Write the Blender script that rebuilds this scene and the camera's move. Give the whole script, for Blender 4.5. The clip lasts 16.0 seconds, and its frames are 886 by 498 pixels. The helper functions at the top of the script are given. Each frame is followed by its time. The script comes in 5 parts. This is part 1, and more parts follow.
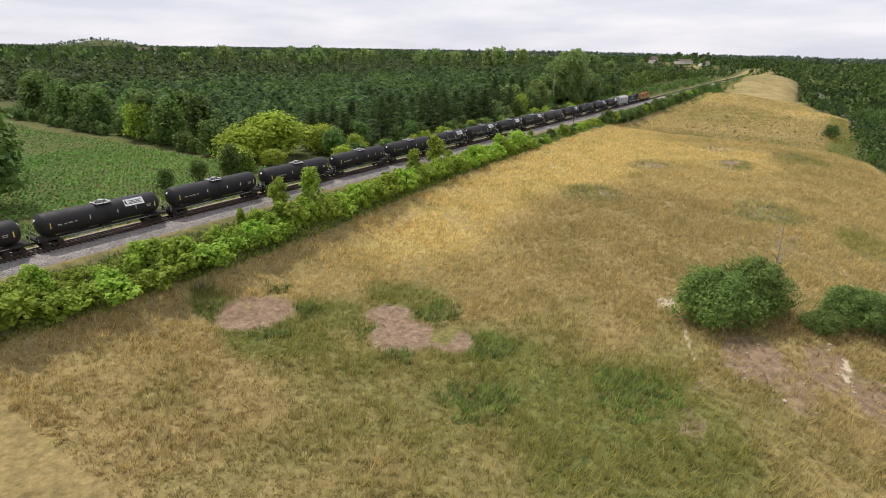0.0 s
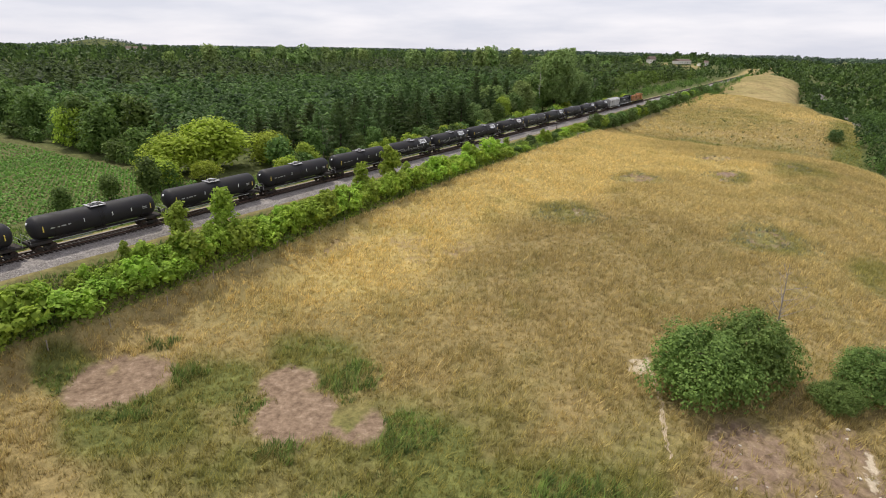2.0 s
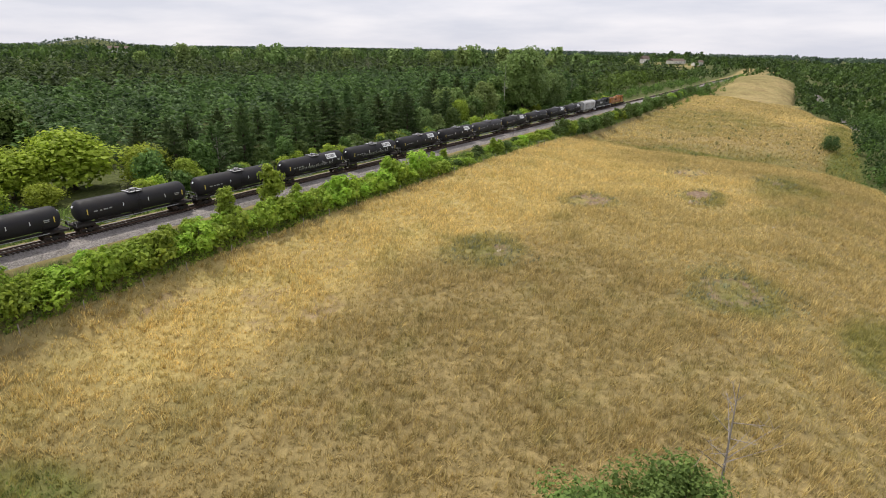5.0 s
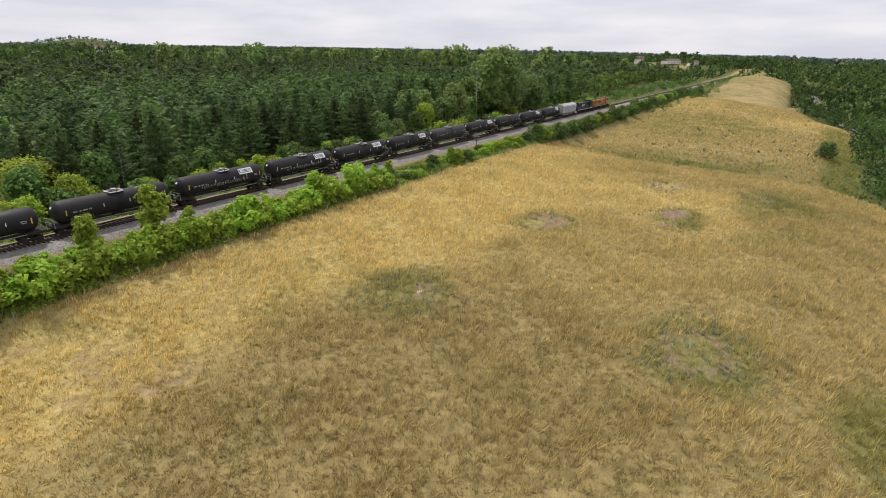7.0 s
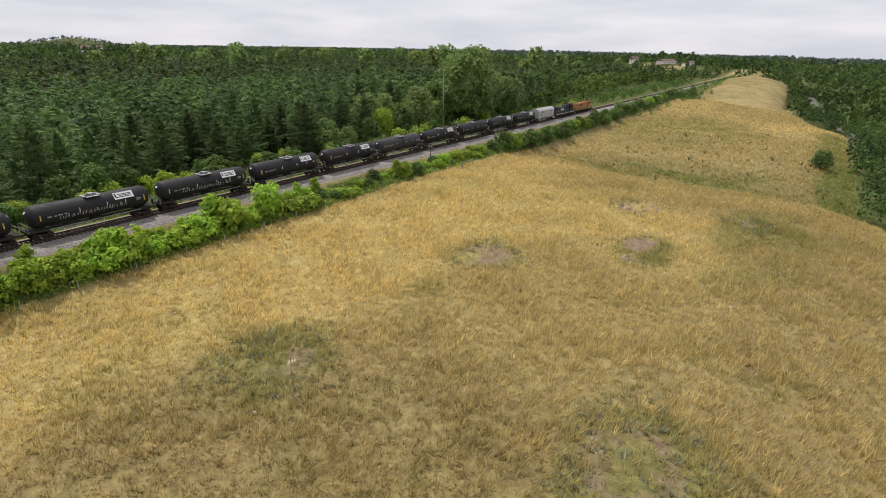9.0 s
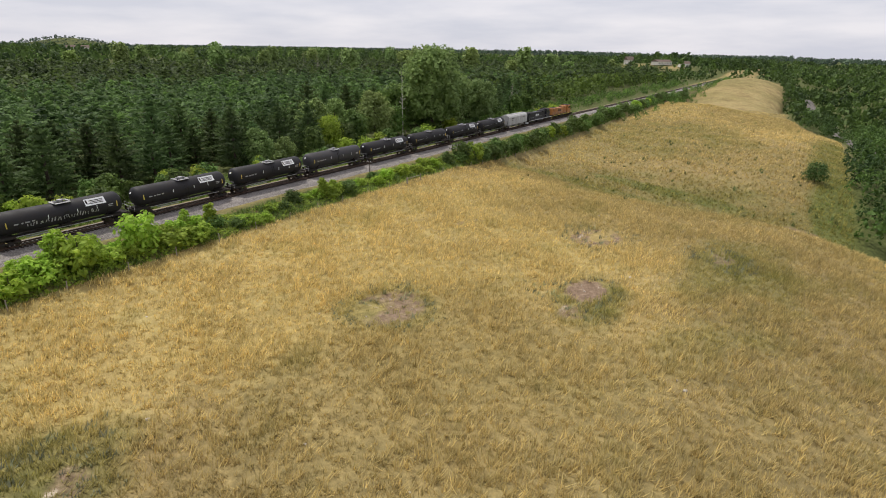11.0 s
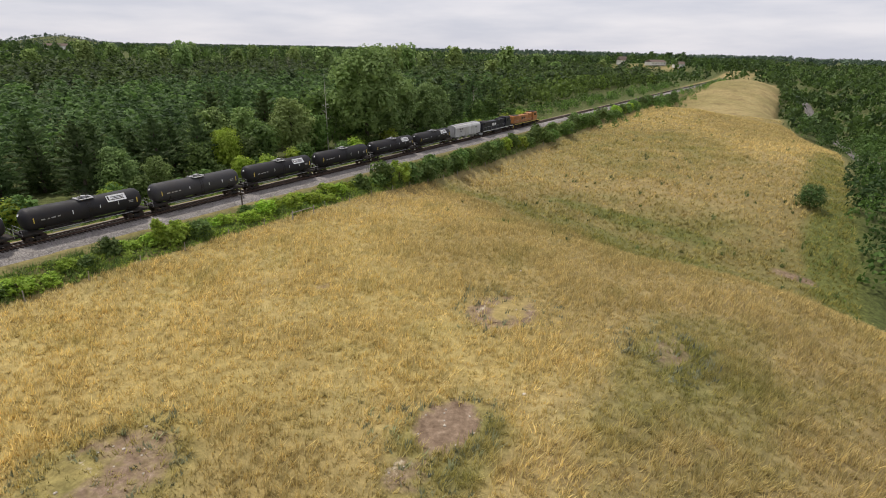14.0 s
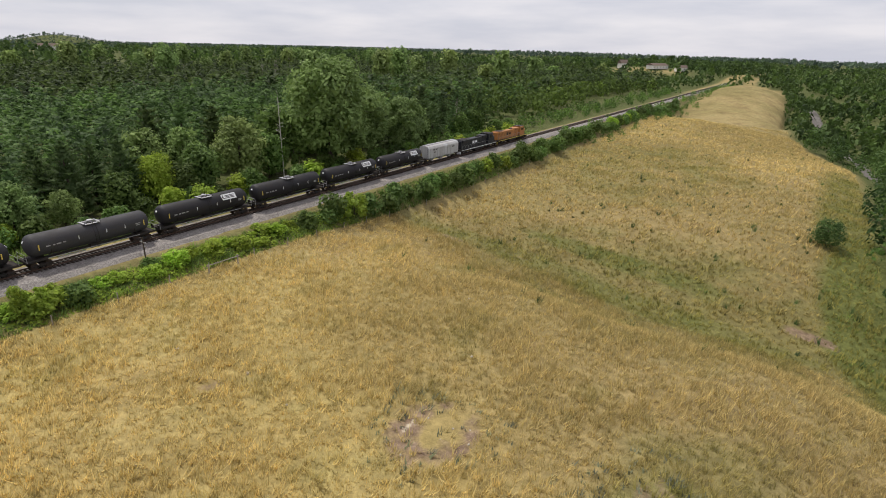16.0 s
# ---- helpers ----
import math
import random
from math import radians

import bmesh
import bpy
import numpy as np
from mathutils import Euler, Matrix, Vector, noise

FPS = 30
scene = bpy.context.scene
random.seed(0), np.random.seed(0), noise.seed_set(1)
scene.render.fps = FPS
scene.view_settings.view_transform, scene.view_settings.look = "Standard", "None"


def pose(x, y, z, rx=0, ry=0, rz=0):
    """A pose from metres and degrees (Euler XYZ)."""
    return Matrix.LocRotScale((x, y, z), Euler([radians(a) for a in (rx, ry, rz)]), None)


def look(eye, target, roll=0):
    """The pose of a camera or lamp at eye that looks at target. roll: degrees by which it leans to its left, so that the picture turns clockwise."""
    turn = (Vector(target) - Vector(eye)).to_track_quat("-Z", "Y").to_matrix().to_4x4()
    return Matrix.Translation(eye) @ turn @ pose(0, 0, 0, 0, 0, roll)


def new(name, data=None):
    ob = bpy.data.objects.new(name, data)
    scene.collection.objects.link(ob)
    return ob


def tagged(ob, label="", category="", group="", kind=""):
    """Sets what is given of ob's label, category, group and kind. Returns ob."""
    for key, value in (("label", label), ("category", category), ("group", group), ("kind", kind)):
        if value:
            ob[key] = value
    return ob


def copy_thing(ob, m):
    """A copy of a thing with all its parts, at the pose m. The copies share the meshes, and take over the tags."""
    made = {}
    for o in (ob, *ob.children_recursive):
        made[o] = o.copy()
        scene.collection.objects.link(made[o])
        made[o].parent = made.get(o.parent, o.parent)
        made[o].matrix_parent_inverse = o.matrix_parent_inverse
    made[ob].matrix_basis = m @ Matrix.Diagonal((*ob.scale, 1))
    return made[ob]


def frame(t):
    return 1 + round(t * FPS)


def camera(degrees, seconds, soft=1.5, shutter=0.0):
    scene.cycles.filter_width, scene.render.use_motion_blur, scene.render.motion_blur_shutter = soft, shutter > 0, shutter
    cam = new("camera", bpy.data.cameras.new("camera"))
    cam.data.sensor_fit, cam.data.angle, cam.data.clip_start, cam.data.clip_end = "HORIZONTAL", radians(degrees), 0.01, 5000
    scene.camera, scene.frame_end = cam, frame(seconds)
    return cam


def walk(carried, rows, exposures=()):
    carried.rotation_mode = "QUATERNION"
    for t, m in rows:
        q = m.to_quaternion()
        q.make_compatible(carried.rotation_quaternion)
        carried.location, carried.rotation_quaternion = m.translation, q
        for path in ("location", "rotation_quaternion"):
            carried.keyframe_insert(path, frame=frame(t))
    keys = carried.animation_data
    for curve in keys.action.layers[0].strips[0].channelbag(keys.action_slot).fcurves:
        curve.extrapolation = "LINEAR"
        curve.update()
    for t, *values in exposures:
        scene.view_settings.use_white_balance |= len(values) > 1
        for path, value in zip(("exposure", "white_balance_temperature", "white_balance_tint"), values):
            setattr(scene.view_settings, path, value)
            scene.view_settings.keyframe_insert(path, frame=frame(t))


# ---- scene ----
cam = camera(78.0, 16.0, soft=1.0)
METRES, EYE, TILT, LEAN, TURN = 190.0, 25.0, -19.9, -0.7, 0.0
LONG = 0.805
ROWS = [
    (0.0, 0.0, 0.0, 0.0, 0.0, 0.0, 0.0),
    (0.5, 0.0126, 0.0259, 0.0074, -0.02, -0.02, -0.03),
    (1.0, 0.0251, 0.0522, 0.0147, -0.02, -0.03, -0.06),
    (1.5, 0.0375, 0.0786, 0.0222, -0.04, -0.04, -0.07),
    (2.0, 0.05, 0.1051, 0.0297, -0.03, -0.05, -0.05),
    (2.5, 0.0639, 0.131, 0.0367, -0.06, -0.04, -0.02),
    (3.0, 0.0794, 0.1558, 0.0429, -0.07, -0.04, -0.0),
    (3.5, 0.0961, 0.18, 0.0489, -0.05, -0.04, 0.0),
    (4.0, 0.1125, 0.2045, 0.0556, -0.04, -0.04, 0.01),
    (6.5, 0.1899, 0.33, 0.0896, -0.19, -0.05, -0.01),
    (7.0, 0.2056, 0.3554, 0.0968, -0.21, -0.04, -0.01),
    (7.5, 0.2214, 0.3807, 0.1042, -0.25, -0.05, 0.01),
    (8.0, 0.2374, 0.4063, 0.1118, -0.27, -0.04, 0.03),
    (8.5, 0.2535, 0.4321, 0.1196, -0.29, -0.05, 0.03),
    (9.0, 0.2698, 0.458, 0.1274, -0.29, -0.05, 0.02),
    (11.5, 0.3538, 0.5905, 0.1679, -0.37, -0.05, -0.02),
    (12.0, 0.3701, 0.6178, 0.1757, -0.37, -0.06, -0.03),
    (12.5, 0.3864, 0.6455, 0.1836, -0.39, -0.07, -0.04),
    (13.0, 0.4026, 0.6734, 0.1917, -0.42, -0.09, -0.07),
    (13.5, 0.4187, 0.7017, 0.1999, -0.43, -0.09, -0.07),
    (14.0, 0.4345, 0.7294, 0.2095, -0.43, -0.12, -0.11),
    (14.5, 0.449, 0.7568, 0.2207, -0.4, -0.14, -0.17),
    (15.0, 0.4613, 0.7845, 0.2323, -0.33, -0.15, -0.22),
    (15.5, 0.4711, 0.8116, 0.2441, -0.26, -0.14, -0.3),
    (16.0, 0.477, 0.8361, 0.2565, -0.26, -0.12, -0.45),
]
walk(cam, [(t, pose(0, 0, EYE, TILT, LEAN, TURN) @ pose(METRES * x, METRES * LONG * y, METRES * z, 90 + pitch, roll, yaw)) for t, x, y, z, yaw, pitch, roll in ROWS],
     [(0.0, 0.0), (4.0, -0.02), (7.0, -0.1), (12.0, -0.18), (16.0, -0.22)])

# ---- world, sun ----
SUN_DIR = Vector((-0.30, 0.30, 0.91)).normalized()      # towards the sun
world = bpy.data.worlds.new("overcast_sky")
scene.world = world
world.use_nodes = True
wn, wl = world.node_tree.nodes, world.node_tree.links
sky = wn.new("ShaderNodeTexSky")
sky.sky_type, sky.sun_disc = "NISHITA", False
sky.sun_elevation = math.asin(SUN_DIR.z)
sky.sun_rotation = math.atan2(SUN_DIR.x, SUN_DIR.y)
sky_gain = wn.new("ShaderNodeMix")
sky_gain.data_type, sky_gain.blend_type = "RGBA", "MULTIPLY"
sky_gain.inputs[0].default_value = 1.0
wl.new(sky.outputs[0], sky_gain.inputs[6])
sky_gain.inputs[7].default_value = (0.12, 0.12, 0.12, 1)
wco = wn.new("ShaderNodeTexCoord")
wmap = wn.new("ShaderNodeMapping")
wmap.inputs["Scale"].default_value = (1.6, 1.6, 9.0)
wl.new(wco.outputs["Generated"], wmap.inputs[0])
wnoise = wn.new("ShaderNodeTexNoise")
wnoise.inputs["Scale"].default_value = 2.6
wnoise.inputs["Detail"].default_value = 6.0
wl.new(wmap.outputs[0], wnoise.inputs[0])
wramp = wn.new("ShaderNodeValToRGB")
wramp.color_ramp.elements[0].position, wramp.color_ramp.elements[0].color = 0.36, (0.74, 0.75, 0.85, 1)
wramp.color_ramp.elements[1].position, wramp.color_ramp.elements[1].color = 0.66, (0.98, 0.95, 1.0, 1)
wl.new(wnoise.outputs[0], wramp.inputs[0])
wmix = wn.new("ShaderNodeMix")
wmix.data_type = "RGBA"
wmix.inputs[0].default_value = 0.92
wl.new(sky_gain.outputs[2], wmix.inputs[6])
wl.new(wramp.outputs[0], wmix.inputs[7])
wbg = wn["Background"]
wbg.inputs[1].default_value = 1.0
wl.new(wmix.outputs[2], wbg.inputs[0])
sun = new("sun", bpy.data.lights.new("sun", "SUN"))
sun.data.energy, sun.data.angle, sun.data.color = 3.35, radians(2.5), (1.0, 0.95, 0.86)
sun.matrix_world = look(SUN_DIR * 300, (0, 0, 0))

# ---- plan: s metres along the railway, p metres to its right ----
ORIGIN, ALONG, RIGHT = Vector((-46.0, 77.5, 0)), Vector((0.547, 0.837, 0)), Vector((0.837, -0.547, 0))
HEADING = -math.degrees(math.atan2(ALONG.x, ALONG.y))   # turn that takes +y onto the railway


def place(s, p, z=0.0):
    v = ORIGIN + ALONG * s + RIGHT * p
    return Vector((v.x, v.y, z))


def smooth(a, b, x):
    t = np.clip((x - a) / (b - a), 0, 1)
    return t * t * (3 - 2 * t)


PROFILE_S = [-400, -120, -60, -25, 0, 15, 40, 80, 110, 150, 180, 194, 214, 240, 300, 360, 432, 454, 480, 520, 560, 600, 640, 680, 740, 800, 1000]
PROFILE_Z = [-6, -6, -7.2, -8.6, -9.8, -9.8, -7.8, -5.0, -4.3, -3.6, -3.9, -4.8, -7.4, -7.8, -6.0, -4.2, -2.4, -5.2, -8.0, -4.5, 1.0, 4.6, 6.0, 5.0, -1, -5, -5]


def pasture(s, p):
    z = np.interp(s, PROFILE_S, PROFILE_Z)
    for d in (4.0, 8.0):
        z = 0.5 * z + 0.25 * (np.interp(s - d, PROFILE_S, PROFILE_Z) + np.interp(s + d, PROFILE_S, PROFILE_Z))
    z = z - 0.012 * (p - 30) - 0.0042 * np.maximum(p - 72, 0) ** 2 * (p < 115) - 7.8 * (p >= 115) * 0
    z = z - 0.135 * np.clip(p - 24, 0, 48) * smooth(189, 209, s) * smooth(262, 218, s)
    z = z - 0.125 * np.clip(p - 36, 0, 64) * smooth(330, 425, s) * smooth(500, 455, s)
    across = np.clip(np.abs(p - 36) / 35.0, 0, 1)
    return z - 16.0 * (1 - np.sqrt(1 - across ** 2)) * smooth(478, 545, s) * smooth(800, 740, s)


def height(s, p):
    """The ground, for numbers or arrays."""
    s, p = np.asarray(s, float), np.asarray(p, float)
    pc = np.minimum(p, 108)
    right = pasture(s, pc)
    right = np.where(p > 108, right + (-6.5 - right) * smooth(108, 150, p), right)
    verge = -1.3 - 0.06 * np.maximum(p - 4, 0)
    zr = verge + (right - verge) * smooth(5.0, 19.0, p)
    zl = -1.3 - 0.9 * smooth(-4, -14, p)
    z = np.where(p >= 0, zr, zl)
    bed = smooth(6.5, 4.0, np.abs(p))
    z = z + (-0.95 - z) * bed
    # gentle far country: a wooded rise ahead on the left and low ground on the right
    far = smooth(300, 1500, -p) * 13 + smooth(900, 2600, s) * 6 * smooth(500, -100, p)
    hill = 35 * np.exp(-((s - 1200) / 150.0) ** 2 - ((p + 2400) / 120.0) ** 2) + 9 * np.exp(-((s - 520) / 420.0) ** 2 - ((p + 2700) / 240.0) ** 2) + 5 * smooth(1750, 2350, -p) * smooth(500, 1000, s)
    hill = hill + 14 * np.exp(-((s - 985) / 95.0) ** 2 - ((p + 125) / 130.0) ** 2) + 8 * np.exp(-((s - 580) / 70.0) ** 2 - ((p + 1010) / 70.0) ** 2)
    wave = 0.35 * np.sin(s * 0.083 + 0.7 * np.sin(p * 0.11)) * np.sin(p * 0.097 + 1.3) * smooth(14, 30, np.abs(p))
    return z + far * (p < 600) + hill + wave


# ---- materials ----
class Nodes:
    def __init__(self, name):
        self.mat = bpy.data.materials.new(name)
        self.mat.use_nodes = True
        self.n, self.l = self.mat.node_tree.nodes, self.mat.node_tree.links
        self.bsdf = self.n["Principled BSDF"]
        self.bsdf.inputs["Specular IOR Level"].default_value = 0.3

    def put(self, socket, value):
        if isinstance(value, (int, float)):
            socket.default_value = value
        elif isinstance(value, tuple):
            socket.default_value = (*value, 1) if len(value) == 3 and socket.type == "RGBA" else value
        else:
            self.l.new(value, socket)

    def position(self):
        return self.n.new("ShaderNodeNewGeometry").outputs["Position"]

    def local(self):
        return self.n.new("ShaderNodeTexCoord").outputs["Object"]

    def island(self):
        return self.n.new("ShaderNodeNewGeometry").outputs["Random Per Island"]

    def object_random(self):
        return self.n.new("ShaderNodeObjectInfo").outputs["Random"]

    def attribute(self, name):
        a = self.n.new("ShaderNodeAttribute")
        a.attribute_name = name
        return a.outputs["Fac"]

    def noise(self, where, scale, detail=4.0, rough=0.55, stretch=None):
        if stretch:
            m = self.n.new("ShaderNodeMapping")
            m.inputs["Scale"].default_value = stretch
            self.l.new(where, m.inputs[0])
            where = m.outputs[0]
        t = self.n.new("ShaderNodeTexNoise")
        self.l.new(where, t.inputs[0])
        t.inputs["Scale"].default_value, t.inputs["Detail"].default_value, t.inputs["Roughness"].default_value = scale, detail, rough
        return t.outputs[0]

    def ramp(self, value, *stops):
        r = self.n.new("ShaderNodeValToRGB")
        e = r.color_ramp.elements
        while len(e) < len(stops):
            e.new(0.5)
        for k, (at, c) in zip(e, stops):
            k.position = at
            k.color = (*c, 1) if isinstance(c, tuple) else (c, c, c, 1)
        self.l.new(value, r.inputs[0])
        return r.outputs[0]

    def math(self, op, a, b=0.0):
        m = self.n.new("ShaderNodeMath")
        m.operation = op
        self.put(m.inputs[0], a)
        self.put(m.inputs[1], b)
        return m.outputs[0]

    def mix(self, fac, a, b, kind="MIX"):
        m = self.n.new("ShaderNodeMix")
        m.data_type, m.blend_type = "RGBA", kind
        self.put(m.inputs[0], fac)
        self.put(m.inputs[6], a)
        self.put(m.inputs[7], b)
        return m.outputs[2]

    def bump(self, value, strength, distance):
        b = self.n.new("ShaderNodeBump")
        b.inputs["Strength"].default_value, b.inputs["Distance"].default_value = strength, distance
        self.l.new(value, b.inputs["Height"])
        self.l.new(b.outputs[0], self.bsdf.inputs["Normal"])

    def leafy(self, color, rough, through_light):
        """A thin leaf or blade that lets part of the light through."""
        back = self.n.new("ShaderNodeBsdfTranslucent")
        self.put(back.inputs[0], color)
        both = self.n.new("ShaderNodeMixShader")
        both.inputs[0].default_value = through_light
        mat = self.done(color, rough)
        self.l.new(self.bsdf.outputs[0], both.inputs[1])
        self.l.new(back.outputs[0], both.inputs[2])
        self.l.new(both.outputs[0], self.n["Material Output"].inputs[0])
        return mat

    def done(self, color, rough=0.8, metal=0.0):
        self.put(self.bsdf.inputs["Base Color"], color)
        self.put(self.bsdf.inputs["Roughness"], rough)
        self.bsdf.inputs["Metallic"].default_value = metal
        return self.mat


def tag_stuff(ob):
    return tagged(ob, kind="stuff")


def painted(name, color, rough=0.5, metal=0.0, dirt=(0.16, 0.13, 0.10), amount=0.35, scale=1.2):
    """Paint or metal with streaks of dirt and fine grain."""
    k = Nodes(name)
    w = k.local()
    a = k.ramp(k.noise(w, scale, 6, 0.65, (1, 1, 0.35)), (0.42, 0.0), (0.72, 1.0))
    b = k.ramp(k.noise(w, scale * 14, 3), (0.3, 0.86), (0.7, 1.12))
    c = k.mix(k.math("MULTIPLY", a, amount), color, dirt)
    c = k.mix(1.0, c, b, "MULTIPLY")
    return k.done(c, k.math("ADD", k.math("MULTIPLY", a, 0.25), rough), metal)


def foliage(name, dark, light, tint=0.25, rough=0.62, thin=0.34):
    """Leaves: each clump its own shade, each plant its own tint."""
    k = Nodes(name)
    c = k.mix(k.math("POWER", k.island(), 0.8), dark, light)
    hue = k.n.new("ShaderNodeHueSaturation")
    r = k.object_random()
    k.put(hue.inputs["Hue"], k.math("ADD", k.math("MULTIPLY", r, 0.03), 0.488))
    k.put(hue.inputs["Value"], k.math("ADD", k.math("MULTIPLY", r, tint * 2), 1.0 - tint))
    k.put(hue.inputs["Color"], c)
    big = k.ramp(k.noise(k.position(), 0.35, 3), (0.3, 0.85), (0.7, 1.18))
    stand = k.ramp(k.noise(k.position(), 0.02, 3), (0.35, (0.84, 0.86, 0.92)), (0.65, (1.10, 1.12, 1.02)))
    c = k.mix(1.0, hue.outputs[0], big, "MULTIPLY")
    c = k.mix(1.0, c, stand, "MULTIPLY")
    each = k.ramp(k.attribute("tone"), (0.0, (1.0, 1.0, 1.0)), (0.04, (0.52, 0.56, 0.60)), (0.55, (1.0, 1.0, 0.95)), (1.0, (1.40, 1.42, 1.18)))
    c = k.mix(1.0, c, each, "MULTIPLY")
    k.bsdf.inputs["Specular IOR Level"].default_value = 0.2
    return k.leafy(c, rough, thin)


def ground_material():
    k = Nodes("pasture_ground")
    w = k.position()
    broad = k.noise(w, 0.022, 4, 0.6)
    mid = k.noise(w, 0.12, 5, 0.6)
    fine = k.noise(w, 1.1, 6, 0.7)
    tuft = k.noise(w, 3.2, 4, 0.7)
    straw = k.ramp(mid, (0.25, (0.235, 0.175, 0.086)), (0.5, (0.330, 0.260, 0.122)), (0.75, (0.44, 0.360, 0.180)))
    olive = k.ramp(mid, (0.3, (0.190, 0.158, 0.066)), (0.7, (0.275, 0.230, 0.098)))
    lush = k.ramp(fine, (0.3, (0.085, 0.098, 0.030)), (0.7, (0.165, 0.175, 0.056)))
    c = k.mix(k.ramp(broad, (0.40, 0.0), (0.62, 1.0)), straw, olive)
    g = k.math("ADD", k.attribute("green"), k.math("SUBTRACT", k.math("MULTIPLY", mid, 0.9), 0.45))
    c = k.mix(k.math("MULTIPLY", k.attribute("gold"), 0.68), c, k.ramp(mid, (0.25, (0.36, 0.270, 0.102)), (0.75, (0.55, 0.430, 0.174))))
    dun = k.math("ADD", k.attribute("dun"), k.math("SUBTRACT", k.math("MULTIPLY", mid, 0.8), 0.4))
    c = k.mix(k.ramp(dun, (0.05, 0.0), (1.1, 0.85)), c, k.ramp(fine, (0.3, (0.190, 0.145, 0.064)), (0.7, (0.285, 0.220, 0.100))))
    c = k.mix(k.ramp(g, (0.02, 0.0), (0.68, 1.0)), c, lush)
    c = k.mix(1.0, c, k.ramp(k.noise(w, 0.55, 4, 0.65, (1.0, 1.0, 0.3)), (0.32, (0.80, 0.80, 0.78)), (0.68, (1.18, 1.16, 1.12))), "MULTIPLY")
    soil = k.ramp(fine, (0.3, (0.165, 0.112, 0.074)), (0.55, (0.240, 0.170, 0.118)), (0.8, (0.34, 0.265, 0.195)))
    d = k.math("ADD", k.attribute("soil"), k.math("SUBTRACT", k.math("MULTIPLY", k.noise(w, 0.7, 6, 0.7), 1.1), 0.55))
    c = k.mix(k.ramp(d, (0.40, 0.0), (0.80, 1.0)), c, soil)
    pale = k.math("ADD", k.attribute("sand"), k.math("SUBTRACT", k.math("MULTIPLY", k.noise(w, 0.9, 6, 0.7), 1.3), 0.65))
    c = k.mix(k.ramp(pale, (0.46, 0.0), (0.60, 1.0)), c, (0.50, 0.42, 0.31))
    floor = k.ramp(fine, (0.3, (0.050, 0.062, 0.022)), (0.7, (0.120, 0.140, 0.048)))
    c = k.mix(k.attribute("wood"), c, floor)
    c = k.mix(1.0, c, k.ramp(fine, (0.28, 0.76), (0.5, 1.0), (0.76, 1.2)), "MULTIPLY")
    c = k.mix(1.0, c, k.ramp(tuft, (0.3, 0.80), (0.7, 1.16)), "MULTIPLY")
    k.bump(k.math("ADD", fine, tuft), 0.6, 0.2)
    k.bsdf.inputs["Specular IOR Level"].default_value = 0.1
    return k.done(c, 0.95)


def grass_material(name, dry, green):
    k = Nodes(name)
    w = k.position()
    m = k.noise(w, 0.12, 5, 0.6)
    c = k.mix(k.island(), dry[0], dry[1])
    c = k.mix(k.math("MULTIPLY", k.attribute("gold"), 0.68), c, k.mix(k.island(), (0.46, 0.360, 0.132), (0.88, 0.735, 0.345)))
    gfac = k.math("ADD", k.attribute("green"), k.math("SUBTRACT", k.math("MULTIPLY", m, 1.2), 0.55))
    dun = k.math("ADD", k.attribute("dun"), k.math("SUBTRACT", k.math("MULTIPLY", m, 0.8), 0.4))
    c = k.mix(k.ramp(dun, (0.05, 0.0), (1.1, 0.85)), c, k.mix(k.island(), (0.25, 0.200, 0.085), (0.48, 0.390, 0.180)))
    c = k.mix(k.ramp(gfac, (0.08, 0.0), (0.62, 1.0)), c, k.mix(k.island(), green[0], green[1]))
    c = k.mix(1.0, c, k.ramp(k.attribute("tone"), (0.0, (0.72, 0.73, 0.68)), (0.5, (1.0, 0.98, 0.95)), (1.0, (1.38, 1.32, 1.18))), "MULTIPLY")
    k.bsdf.inputs["Specular IOR Level"].default_value = 0.1
    return k.leafy(c, 0.9, 0.45)


def stone_material(name, a, b, c3, scale):
    k = Nodes(name)
    w = k.position()
    v = k.n.new("ShaderNodeTexVoronoi")
    k.l.new(w, v.inputs[0])
    v.inputs["Scale"].default_value = scale
    n = k.noise(w, 0.6, 6, 0.7)
    bw = k.n.new("ShaderNodeRGBToBW")
    k.l.new(v.outputs["Color"], bw.inputs[0])
    c = k.ramp(bw.outputs[0], (0.2, a), (0.5, b), (0.85, c3))
    c = k.mix(1.0, c, k.ramp(n, (0.3, (0.72, 0.68, 0.64)), (0.7, (1.15, 1.12, 1.1))), "MULTIPLY")
    k.bump(v.outputs["Distance"], 0.8, 0.05)
    return k.done(c, 0.95)


M_GROUND = ground_material()
M_GRASS = grass_material("dry_grass_blades", ((0.40, 0.305, 0.115), (0.84, 0.695, 0.335)), ((0.190, 0.195, 0.058), (0.38, 0.355, 0.115)))
M_THISTLE = foliage("grey_green_thistle_leaves", (0.190, 0.205, 0.130), (0.400, 0.410, 0.290), 0.15, 0.62, 0.45)
M_WEED = foliage("low_green_weeds", (0.100, 0.145, 0.036), (0.240, 0.310, 0.082), 0.2)
M_BALLAST = stone_material("crushed_stone_ballast", (0.15, 0.14, 0.135), (0.25, 0.235, 0.225), (0.36, 0.34, 0.325), 9.0)
M_ROADBED = stone_material("old_roadbed_gravel", (0.10, 0.095, 0.09), (0.15, 0.14, 0.135), (0.20, 0.19, 0.18), 6.0)
M_PINE = foliage("pine_needles", (0.062, 0.098, 0.034), (0.128, 0.186, 0.062), 0.34, 0.62, 0.42)
